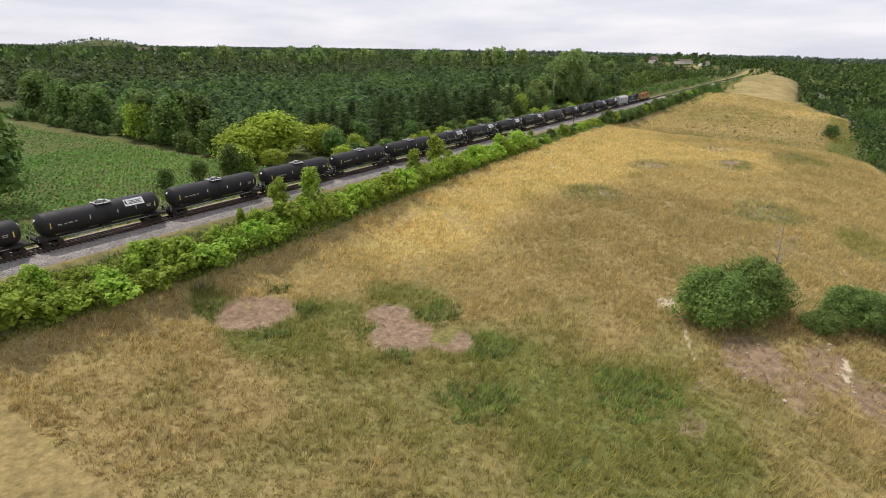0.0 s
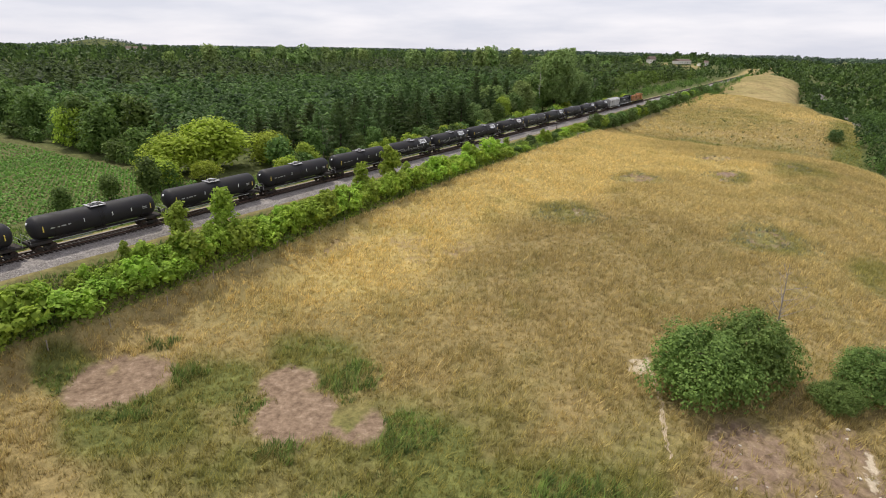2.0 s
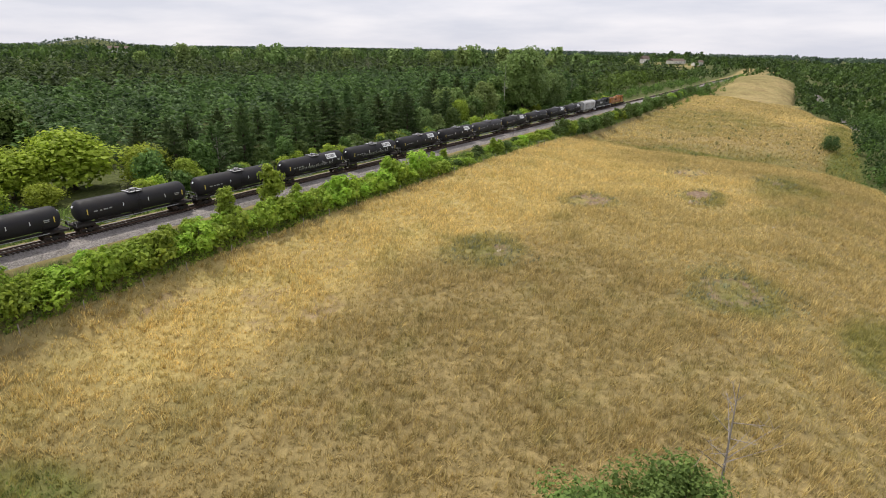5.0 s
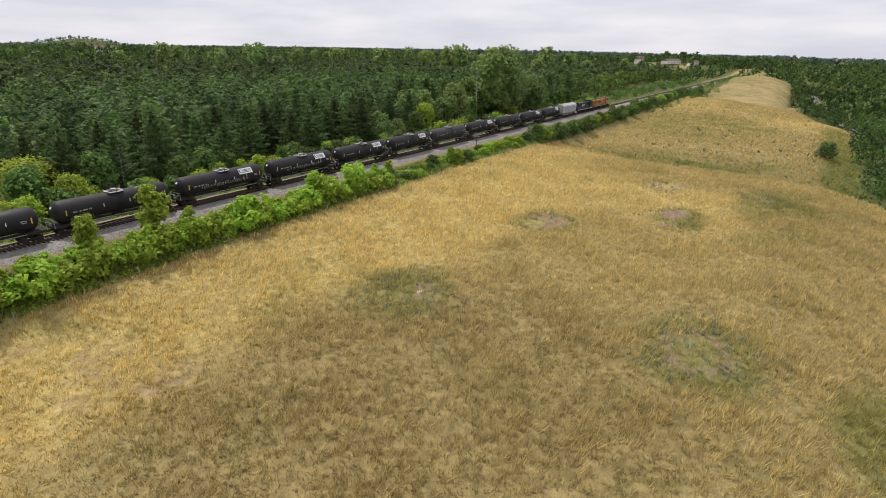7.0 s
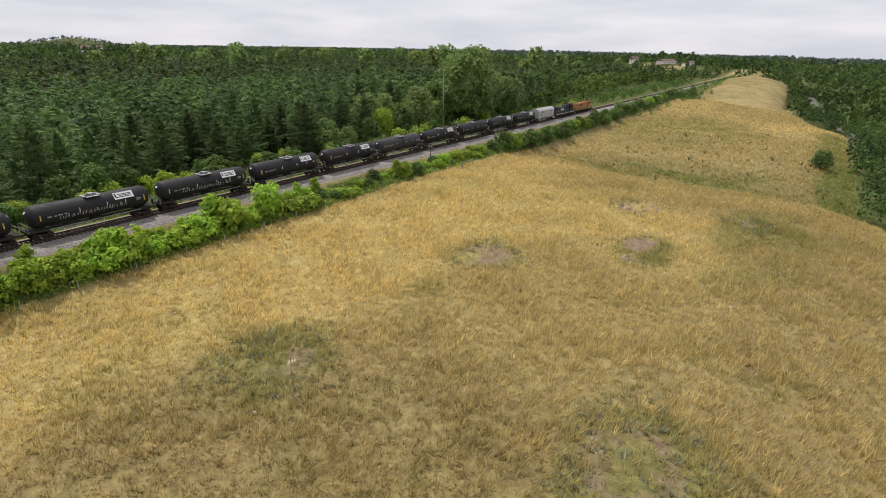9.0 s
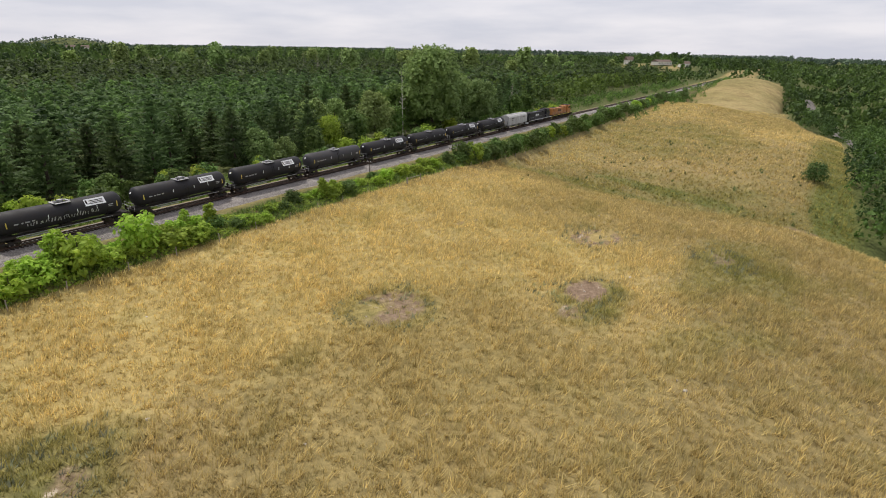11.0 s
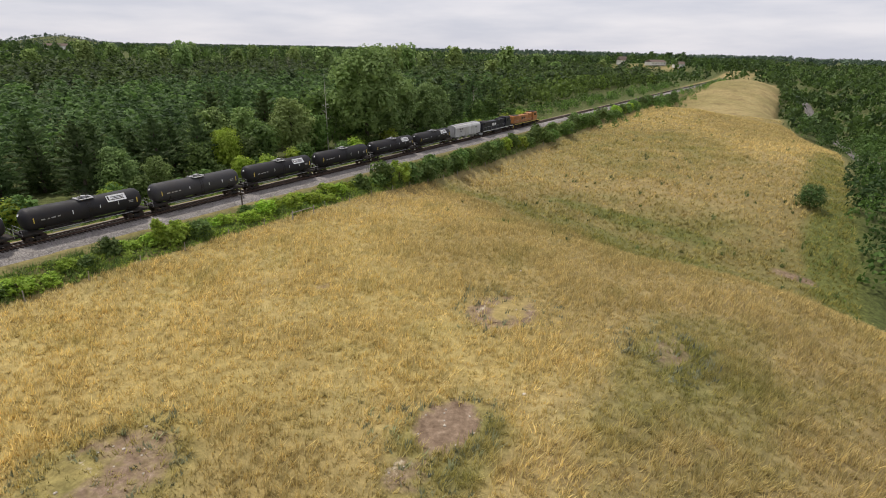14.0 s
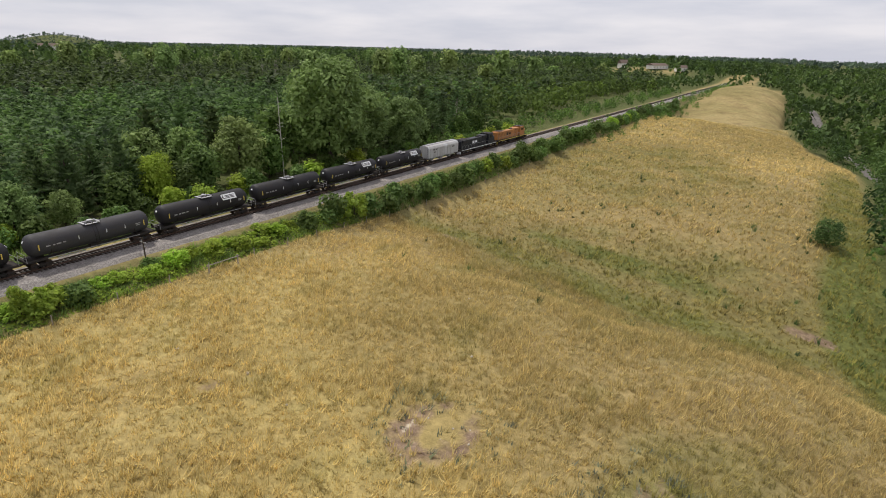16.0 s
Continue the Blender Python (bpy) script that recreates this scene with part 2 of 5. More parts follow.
M_LEAF = foliage("broad_leaves", (0.062, 0.105, 0.024), (0.165, 0.245, 0.058), 0.28)
M_LEAF_YELLOW = foliage("yellow_green_leaves", (0.220, 0.290, 0.030), (0.450, 0.540, 0.075), 0.12, 0.62, 0.5)
M_SHRUB = foliage("shrub_leaves", (0.190, 0.275, 0.034), (0.450, 0.580, 0.085), 0.24, 0.62, 0.5)
M_LEAF_TALL = foliage("cottonwood_leaves", (0.150, 0.210, 0.060), (0.290, 0.380, 0.120), 0.05)
M_THICKET = foliage("thicket_leaves", (0.090, 0.150, 0.032), (0.250, 0.350, 0.085), 0.2, 0.62, 0.42)
# far ridge woods: distance haze put into the bluish leaf colour
M_RIDGE_HAZE = foliage("far_ridge_leaves_hazed", (0.070, 0.105, 0.085), (0.125, 0.170, 0.130), 0.1)
M_LEAF_DARK = foliage("dark_broad_leaves", (0.040, 0.070, 0.020), (0.112, 0.168, 0.048), 0.2)
M_CROP = foliage("crop_leaves", (0.100, 0.215, 0.040), (0.215, 0.400, 0.085), 0.1)
M_BARK = painted("bark", (0.085, 0.065, 0.048), 0.9, 0, (0.03, 0.025, 0.02), 0.7, 3.0)
M_DEAD = painted("bleached_dead_wood", (0.34, 0.30, 0.26), 0.9, 0, (0.16, 0.13, 0.11), 0.6, 3.0)
M_PALE = painted("pale_birch_bark", (0.58, 0.55, 0.48), 0.8, 0, (0.20, 0.17, 0.14), 0.5, 2.0)
M_TIE = painted("creosoted_tie_wood", (0.055, 0.042, 0.034), 0.9, 0, (0.12, 0.10, 0.085), 0.5, 2.0)
M_RAIL = painted("rusty_rail_steel", (0.115, 0.070, 0.050), 0.6, 0.3, (0.05, 0.035, 0.03), 0.5, 3.0)
M_TANK = painted("weathered_black_tank_paint", (0.015, 0.0145, 0.017), 0.5, 0, (0.040, 0.034, 0.032), 0.5, 0.55)
M_TANK_GREY = painted("faded_grey_black_tank_paint", (0.042, 0.041, 0.045), 0.55, 0, (0.065, 0.058, 0.054), 0.5, 0.55)
M_FRAME = painted("grimy_black_underframe", (0.020, 0.018, 0.017), 0.75, 0, (0.085, 0.060, 0.042), 0.6, 1.5)
M_WHEEL = painted("rusty_wheel_steel", (0.060, 0.042, 0.034), 0.65, 0.4, (0.10, 0.06, 0.04), 0.5, 3.0)
M_WHITE = painted("white_panel_paint", (0.74, 0.75, 0.76), 0.5, 0, (0.42, 0.38, 0.34), 0.25, 1.5)
M_STEEL = painted("galvanised_steel", (0.42, 0.42, 0.43), 0.5, 0.5, (0.20, 0.17, 0.15), 0.4, 2.0)
M_YELLOW = painted("yellow_reflective_tape", (0.72, 0.55, 0.10), 0.5, 0, (0.4, 0.3, 0.1), 0.3, 3.0)
M_ORANGE = painted("orange_locomotive_paint", (0.48, 0.200, 0.060), 0.5, 0, (0.16, 0.10, 0.06), 0.7, 0.7)
M_NAVY = painted("black_locomotive_paint", (0.018, 0.019, 0.026), 0.35, 0, (0.07, 0.06, 0.055), 0.4, 0.7)
M_HOPPER = painted("light_grey_hopper_paint", (0.50, 0.50, 0.50), 0.55, 0, (0.26, 0.22, 0.19), 0.6, 0.6)
M_GLASS = painted("dark_cab_glass", (0.02, 0.025, 0.03), 0.12, 0, (0.04, 0.04, 0.04), 0.2, 2.0)
M_ROOF = painted("brown_shingle_roof", (0.16, 0.12, 0.10), 0.9, 0, (0.08, 0.06, 0.05), 0.4, 0.6)
M_SIDING = painted("white_siding", (0.74, 0.73, 0.70), 0.7, 0, (0.5, 0.47, 0.43), 0.25, 0.4)
M_SAND = stone_material("pale_trodden_sand", (0.40, 0.33, 0.24), (0.47, 0.39, 0.28), (0.54, 0.46, 0.34), 5.0)
M_ROCK = stone_material("pale_field_stone", (0.42, 0.38, 0.32), (0.52, 0.48, 0.41), (0.6, 0.56, 0.49), 3.0)


# ---- mesh helpers ----
def mesh_of(name, verts, faces, material, smooth_faces=False):
    me = bpy.data.meshes.new(name)
    verts, faces = np.asarray(verts, float), np.asarray(faces, int)
    me.vertices.add(len(verts))
    me.vertices.foreach_set("co", verts.ravel())
    k = faces.shape[1]
    me.loops.add(faces.size)
    me.loops.foreach_set("vertex_index", faces.ravel())
    me.polygons.add(len(faces))
    me.polygons.foreach_set("loop_start", np.arange(0, faces.size, k))
    me.polygons.foreach_set("loop_total", np.full(len(faces), k))
    me.polygons.foreach_set("use_smooth", np.full(len(faces), smooth_faces))
    me.update(calc_edges=True)
    me.materials.append(material)
    return me


def part(name, bm, material, parent, label=""):
    """One mesh object, from a bmesh or a ready mesh, under a thing or a part."""
    if isinstance(bm, bmesh.types.BMesh):
        me = bpy.data.meshes.new(name)
        bm.to_mesh(me)
        bm.free()
        me.materials.append(material)
    else:
        me = bm
    ob = new(name, me)
    ob.parent = parent
    if label:
        ob["label"] = label
    return ob


def thing(name, m, label, category, group="", kind=""):
    ob = new(name)
    ob.empty_display_size = 0.5
    ob.matrix_basis = m
    return tagged(ob, label, category, group, kind)


def box(bm, cx, cy, cz, sx, sy, sz, bevel=0.0, turn=None):
    """A box with bevelled edges added to bm."""
    made = bmesh.ops.create_cube(bm, size=1.0, matrix=Matrix.Translation((cx, cy, cz)) @ (turn or Matrix()) @ Matrix.Diagonal((sx, sy, sz, 1)))
    if bevel:
        edges = list({e for v in made["verts"] for e in v.link_edges})
        bmesh.ops.bevel(bm, geom=edges, offset=bevel, segments=2, affect="EDGES", profile=0.5)
    return bm


def rod(bm, a, b, r0, r1=None, sides=8):
    """A tapered rod from a to b."""
    a, b = Vector(a), Vector(b)
    d = b - a
    m = Matrix.Translation((a + b) / 2) @ d.to_track_quat("Z", "Y").to_matrix().to_4x4()
    bmesh.ops.create_cone(bm, cap_ends=True, segments=sides, radius1=r0, radius2=r0 if r1 is None else r1, depth=d.length, matrix=m)
    return bm


def boxes(*rows, bevel=0.0):
    bm = bmesh.new()
    for r in rows:
        box(bm, *r, bevel=bevel)
    return bm


def rods(*rows, sides=8):
    bm = bmesh.new()
    for r in rows:
        rod(bm, *r, sides=sides)
    return bm


def shade(ob):
    for f in ob.data.polygons:
        f.use_smooth = True
    return ob


# ---- plants ----
def leaf_quads(rng, centres, normals, size, lift=0.5, along=None, slim=1.0, jitter=0.45):
    """A ragged four-cornered clump of leaves at each centre, facing about its normal."""
    n = len(centres)
    nor = normals + rng.normal(0, jitter, (n, 3))
    nor[:, 2] += lift
    nor /= np.linalg.norm(nor, axis=1)[:, None] + 1e-9
    any_ = rng.normal(0, 1, (n, 3))
    u = np.cross(nor, any_)
    u /= np.linalg.norm(u, axis=1)[:, None] + 1e-9
    if along is not None:
        u = along + rng.normal(0, 0.22, (n, 3))
        u /= np.linalg.norm(u, axis=1)[:, None] + 1e-9
    v = np.cross(nor, u)
    v *= slim / (np.linalg.norm(v, axis=1)[:, None] + 1e-9)
    sz = (size * rng.uniform(0.55, 1.35, n))[:, None]
    rag = rng.uniform(0.35, 1.2, (n, 4, 1))
    bend = rng.uniform(-0.35, 0.1, (n, 4, 1))
    ang = np.array([0.3, 1.9, 3.4, 5.0])[None, :] + rng.uniform(-0.5, 0.5, (n, 4))
    verts = centres[:, None, :] + sz[:, None, :] * rag * (np.cos(ang)[..., None] * u[:, None, :] + np.sin(ang)[..., None] * v[:, None, :]) + sz[:, None, :] * bend * nor[:, None, :]
    faces = np.arange(n * 4).reshape(n, 4)
    return verts.reshape(-1, 3), faces


def lobes(rng, count, width, low, high, spread=0.62, top=0.5, blob=1.0):
    """Centres and radii of the lobes that make a crown."""
    out = []
    for i in range(count):
        t = (i + 0.5) / count
        a = i * 2.399 + rng.uniform(-0.4, 0.4)
        z = low + (high - low) * (0.18 + 0.68 * t)
        fall = math.sin(math.pi * min(1, 0.22 + 0.66 * t ** 0.9)) ** 0.7
        r = width * 0.5 * spread * fall * rng.uniform(0.45, 1.0)
        rad = blob * width * rng.uniform(0.18, 0.31) * (0.75 + 0.35 * fall) * (1 - 0.25 * t * (1 - top))
        out.append((r * math.cos(a), r * math.sin(a), z, rad))
    return np.array(out)


def crown_mesh(name, seed, width, low, high, n_lobes, n_leaves, leaf, material, squash=0.85, spread=0.62, blob=1.0):
    rng = np.random.default_rng(seed)
    lob = lobes(rng, n_lobes, width, low, high, spread, 0.5, blob)
    pick = rng.choice(len(lob), n_leaves, p=lob[:, 3] ** 2 / np.sum(lob[:, 3] ** 2))
    d = rng.normal(0, 1, (n_leaves, 3))
    d /= np.linalg.norm(d, axis=1)[:, None]
    d[:, 2] = np.where(d[:, 2] < -0.55, -d[:, 2], d[:, 2])
    rad = lob[pick, 3][:, None] * (0.72 + 0.42 * rng.random((n_leaves, 1)) ** 1.5)
    c = lob[pick, :3] + d * rad * np.array([1, 1, squash])
    c[:, 2] = np.maximum(c[:, 2], low + rng.uniform(0, 0.6, n_leaves) * leaf)
    v, f = leaf_quads(rng, c, d, leaf)
    # a few broad dark inner clumps keep the sky from showing right through
    m = n_leaves // 9
    pick = rng.integers(0, len(lob), m)
    d2 = rng.normal(0, 1, (m, 3))
    d2 /= np.linalg.norm(d2, axis=1)[:, None]
    c2 = lob[pick, :3] + d2 * lob[pick, 3][:, None] * 0.55
    c2[:, 2] = np.maximum(c2[:, 2], low + leaf)
    v2, f2 = leaf_quads(rng, c2, d2, leaf * 2.1)
    return mesh_of(name, np.vstack([v, v2]), np.vstack([f, f2 + len(v)]), material), lob


def trunk_mesh(name, seed, top, radius, lob, material, lean=0.3):
    rng = random.Random(seed)
    bm = bmesh.new()
    k = Vector((rng.uniform(-lean, lean), rng.uniform(-lean, lean), top * 0.45))
    rod(bm, (0, 0, -0.6), k, radius, radius * 0.72, 6)
    tip = Vector((k.x * 1.6, k.y * 1.6, top * 0.85))
    rod(bm, k, tip, radius * 0.72, radius * 0.25, 5)
    for i in range(min(len(lob), 5)):
        l = lob[i * len(lob) // min(len(lob), 5)]
        base = k.lerp(tip, 0.1 + 0.1 * i)
        rod(bm, base, (l[0] * 0.8, l[1] * 0.8, l[2]), radius * 0.35, radius * 0.1, 3)
    me = bpy.data.meshes.new(name)
    bm.to_mesh(me)
    bm.free()
    me.materials.append(material)
    return me


def pine_mesh(name, seed, tall, width, n_tiers, per_tier, material, leaf=0.42):
    """A white pine: tiers of flat, ragged boughs, longer below."""
    rng = np.random.default_rng(seed)
    cs, ns, us, limbs = [], [], [], []
    for i in range(n_tiers):
        t = i / (n_tiers - 1)
        z = tall * (0.12 + 0.84 * t)
        reach = width * 0.5 * (1 - t) ** 0.78 * (0.85 + 0.15 * min(1, t * 4)) + 0.45
        boughs = int(5 + 4 * (1 - t))
        a0 = rng.uniform(0, 6.28)
        for b in range(boughs):
            a = a0 + 6.283 * b / boughs + rng.uniform(-0.3, 0.3)
            r = reach * rng.uniform(0.65, 1.15)
            up = rng.uniform(-0.05, 0.2) + 0.5 * t
            limbs.append(((0, 0, z - 0.3), (math.cos(a) * r * 0.8, math.sin(a) * r * 0.8, z + up * r * 0.8)))
            m = max(4, int(per_tier * r / width))
            for q in rng.uniform(0.2, 1.0, m) ** 0.8:
                fan = rng.normal(0, 0.30)
                side = fan * r * (1.15 - q) * 0.8
                x, y = math.cos(a) * r * q - math.sin(a) * side, math.sin(a) * r * q + math.cos(a) * side
                cs.append((x, y, z + up * r * q - 0.10 * r * q * q + rng.uniform(-0.06, 0.10)))
                ns.append((math.cos(a) * 0.45, math.sin(a) * 0.45, 0.8))
                us.append((math.cos(a + fan), math.sin(a + fan), up + 0.25))
    v, f = leaf_quads(rng, np.array(cs), np.array(ns), leaf, 0.3, np.array(us), 0.6, 0.3)
    # shaded inner needles round the trunk
    m = n_tiers * 14
    t, a = rng.random(m), rng.uniform(0, 6.283, m)
    r = width * 0.27 * (1 - t) ** 0.7 * rng.uniform(0.4, 1.0, m) + 0.15
    inner = np.column_stack([r * np.cos(a), r * np.sin(a), tall * (0.06 + 0.86 * t)])
    v2, f2 = leaf_quads(rng, inner, np.column_stack([np.cos(a), np.sin(a), np.full(m, 0.2)]), leaf * 1.7, 0.0, None, 0.8, 0.3)
    v, f = np.vstack([v, v2]), np.vstack([f, f2 + len(v)])
    bm = bmesh.new()
    rod(bm, (0, 0, -0.6), (0, 0, tall * 0.97), width * 0.035, 0.03, 6)
    for a, b in limbs[::5]:
        rod(bm, a, b, 0.06, 0.02, 3)
    me = bpy.data.meshes.new("trunk")
    bm.to_mesh(me)
    bm.free()
    me.materials.append(M_BARK)
    return mesh_of(name, v, f, material), me


def merged(rng, protos, rows):
    """Joins many small plants into one set of vertices and faces. Rows: x, y, z, size, turn."""
    vs, fs, tones, n = [], [], [], 0
    for x, y, z, size, turn in rows:
        pv, pf = protos[int(rng.integers(len(protos)))]
        c, s = math.cos(turn), math.sin(turn)
        v = pv * size
        v = np.column_stack([v[:, 0] * c - v[:, 1] * s + x, v[:, 0] * s + v[:, 1] * c + y, v[:, 2] + z])
        vs.append(v)
        fs.append(pf + n)
        tones.append(np.full(len(v), rng.uniform(0.05, 1.0)))
        n += len(v)
    return np.vstack(vs), np.vstack(fs), np.concatenate(tones)


def rough_tree(seed, conifer, leaves, leaf):
    """A far tree: loose clumps in the tree's outline, a metre high for scaling."""
    rng = np.random.default_rng(seed)
    if conifer:
        t = rng.random(leaves) ** 1.25
        tier = np.floor(t * 7) / 7 + 0.07
        a = rng.uniform(0, 6.283, leaves)
        r = 0.40 * np.maximum(0, 1 - t) ** 0.66 * rng.uniform(0.5, 1.1, leaves) + 0.012
        c = np.column_stack([r * np.cos(a), r * np.sin(a), 0.14 + 0.86 * (0.55 * t + 0.45 * tier) - 0.10 * r])
        d = np.column_stack([0.75 * np.cos(a), 0.75 * np.sin(a), np.full(leaves, 0.6)])
        return leaf_quads(rng, c, d, leaf, 0.2, np.column_stack([np.cos(a), np.sin(a), np.full(leaves, 0.12)]), 0.85, 0.28)
    lob = lobes(rng, 11, 0.84, 0.0, 1.0, 0.85, 0.5, 0.85)
    pick = rng.integers(0, len(lob), leaves)
    d = rng.normal(0, 1, (leaves, 3))
    d[:, 2] = np.abs(d[:, 2]) * 0.9 - 0.25
    d /= np.linalg.norm(d, axis=1)[:, None]
    c = lob[pick, :3] + d * lob[pick, 3][:, None] * rng.uniform(0.8, 1.08, (leaves, 1))
    return leaf_quads(rng, c, d, leaf, 0.15, None, 1.0, 0.3)


# ---- ground: one sheet to the horizon ----
def steps(lo, a, b, hi, fine, grow):
    """Even steps from a to b, growing outward to lo and hi."""
    mid = list(np.arange(a, b + fine * 0.5, fine))
    d, x, left = fine, a, []
    while x > lo:
        d *= grow
        x -= d
        left.append(x)
    d, x, right = fine, mid[-1], []
    while x < hi:
        d *= grow
        x += d
        right.append(x)
    return np.array(left[::-1] + mid + right)


SOIL = [(53.0, 24.5, 5.0, 4.0, 0.5), (54.0, 34.5, 4.5, 3.0, 0.52), (48.5, 30.0, 4.0, 4.0, 0.48), (66.0, 27.0, 6.0, 2.5, 0.45), (3.8, 21.8, 5.6, 5.0, 1.0), (14.2, 37.2, 3.4, 3.4, 1.0), (10.5, 42.5, 4.6, 4.4, 1.0), (13.0, 48.0, 3.0, 3.6, 0.9), (29.5, 81.0, 5.5, 4.0, 0.8), (34.0, 89.0, 6.0, 3.0, 0.72),
        (31.0, 94.0, 5.0, 3.0, 0.75), (12.4, 77.3, 2.6, 1.8, 0.66), (20.0, 77.0, 2.2, 1.5, 0.6), (26.0, 86.0, 5.0, 2.5, 0.66), (82.5, 44.2, 4.0, 2.6, 0.60), (87.0, 77.5, 5.6, 4.4, 0.68),
        (137.5, 65.1, 3.6, 2.8, 0.95), (131.0, 65.2, 2.6, 2.2, 0.64), (119.0, 47.0, 5.0, 4.6, 0.74), (158.3, 59.6, 5.0, 4.4, 0.80), (160.5, 78.2, 4.0, 2.6, 0.60), (226.0, 90.0, 2.0, 4.6, 0.8),
        (213.6, 26.6, 1.3, 3.4, 0.78), (216.0, 40.0, 1.0, 7.0, 0.5), (151.0, 37.5, 2.0, 1.5, 0.62), (44.0, 16.5, 9.0, 1.6, 0.55), (70.0, 20.0, 12.0, 3.0, 0.42)]
HOLES = [(87.0, 77.5, 3.2, 2.0, 0.5), (82.0, 42.0, 2.0, 1.4, 0.4), (13.4, 46.6, 1.7, 1.1, 0.9), (117.0, 44.8, 2.4, 1.5, 0.6), (159.6, 60.0, 3.2, 1.5, 0.7), (4.6, 19.8, 0.9, 0.8, 0.5)]
GREEN = [(1.0, 29.5, 6.0, 8.0, 0.7), (14.0, 55.0, 5.0, 6.0, 0.7), (19.5, 36.0, 4.5, 7.0, 0.65), (8.0, 63.0, 7.0, 7.0, 0.8), (1.0, 16.5, 3.0, 3.5, 0.8), (9.5, 31.0, 4.0, 4.0, 0.8), (6.0, 52.0, 13.0, 13.0, 0.48), (8.0, 72.0, 14.0, 12.0, 0.66),
         (6.0, 36.0, 12.0, 12.0, 0.34), (81.5, 43.0, 8.5, 6.5, 0.30), (87.0, 77.5, 8.0, 6.0, 0.34), (84.0, 95.0, 9.0, 5.0, 0.40), (135.0, 66.5, 6.5, 4.6, 0.42), (150.0, 82.0, 22.0, 8.0, 0.26), (160.0, 79.0, 5.0, 4.0, 0.36),
         (119.0, 47.0, 6.5, 5.6, 0.26), (217.0, 55.0, 5.0, 42.0, 0.45), (228.0, 78.0, 18.0, 28.0, 0.28), (222.0, 66.0, 26.0, 44.0, 0.18), (0.0, 66.0, 26.0, 26.0, 0.30), (244.0, 100.0, 34.0, 9.0, 0.85), (231.0, 57.0, 4.0, 22.0, 0.6), (290.0, 97.0, 60.0, 8.0, 0.5), (305.0, 40.0, 40.0, 30.0, 0.22)]
# golden straw, with the sunlit look of the railway-side slope painted in
GOLD = [(56.0, 24.0, 26.0, 13.0, 1.0), (105.0, 26.0, 48.0, 16.0, 0.9), (124.0, 56.0, 28.0, 20.0, 0.5), (146.0, 40.0, 46.0, 30.0, 0.72), (60.0, 18.0, 30.0, 5.0, 0.6), (118.0, 36.0, 22.0, 18.0, 1.0)]
DUN = [(182.0, 66.0, 24.0, 34.0, 0.6), (30.0, 88.0, 18.0, 14.0, 1.0), (-8.0, 34.0, 16.0, 14.0, 0.9), (106.0, 60.0, 26.0, 16.0, 0.55), (45.0, 85.0, 40.0, 26.0, 0.7), (62.0, 60.0, 32.0, 25.0, 0.95), (92.0, 70.0, 40.0, 24.0, 0.5), (20.0, 62.0, 26.0, 26.0, 0.8), (-15.0, 60.0, 45.0, 45.0, 0.95), (118.0, 92.0, 46.0, 14.0, 0.65), (155.0, 90.0, 30.0, 14.0, 0.8),
       (222.0, 62.0, 26.0, 50.0, 0.75), (265.0, 75.0, 50.0, 40.0, 0.55), (300.0, 40.0, 60.0, 30.0, 0.4), (420.0, 70.0, 60.0, 30.0, 0.5)]
SAND = [(38.0, 69.2, 2.0, 1.8, 0.72), (34.5, 90.5, 3.5, 1.0, 0.66),
        (118.0, 45.5, 1.4, 2.2, 0.5), (131.0, 64.8, 1.5, 1.4, 0.5), (158.0, 57.2, 1.1, 0.8, 0.55), (83.0, 45.0, 1.4, 1.0, 0.52)]


def spots(rows, s, p):
    out = np.zeros_like(s)
    for a, b, ra, rb, v in rows:
        q = np.sqrt(((s - a) / ra) ** 2 + ((p - b) / rb) ** 2)
        out = np.maximum(out, v * smooth(1.35, 0.7, q))
    return out


def wooded(s, p):
    edge_r = np.interp(s, [-200, 120, 195, 390, 415, 470, 560, 800, 900], [125, 108, 101, 100, 84, 76, 69, 56, 20])
    right = smooth(-1, 4, p - edge_r) * 0.96
    left = np.maximum(smooth(-9, -14, p) * smooth(44, 50, s) * 0.96, smooth(-4.5, -7, p) * smooth(700, 600, s) * smooth(-30, -22, p) * 0.95)
    verge = smooth(3.6, 5.6, p) * smooth(13.0, 11.6, p) * 0.62
    crop = smooth(-20, -24, p) * smooth(-260, -215, p) * smooth(62, 52, s) * smooth(-90, -60, s) * 0.85
    left = left * (1 - 0.85 * smooth(1.2, 0.8, np.hypot((s - 935) / 32.0, (p + 115) / 52.0)))
    return np.maximum(np.maximum(np.maximum(right, left), verge), crop)


GS = steps(-2600, -40, 245, 4600, 1.7, 1.07)
GP = steps(-3600, 4, 106, 2600, 1.4, 1.08)
S, P = np.meshgrid(GS, GP, indexing="ij")
Z = height(S, P)
GX, GY = ORIGIN.x + ALONG.x * S + RIGHT.x * P, ORIGIN.y + ALONG.y * S + RIGHT.y * P
ni, nj = S.shape
idx = np.arange(ni * nj).reshape(ni, nj)
quads = np.stack([idx[:-1, :-1], idx[:-1, 1:], idx[1:, 1:], idx[1:, :-1]], axis=-1).reshape(-1, 4)[:, ::-1]
ground_mesh = mesh_of("ground", np.column_stack([GX.ravel(), GY.ravel(), Z.ravel()]), quads, M_GROUND, True)
for name, rows in (("soil", SOIL), ("green", GREEN), ("dun", DUN), ("gold", GOLD), ("sand", SAND)):
    ground_mesh.attributes.new(name, "FLOAT", "POINT").data.foreach_set("value", (spots(rows, S, P) - (spots(HOLES, S, P) if name == "soil" else 0)).ravel())
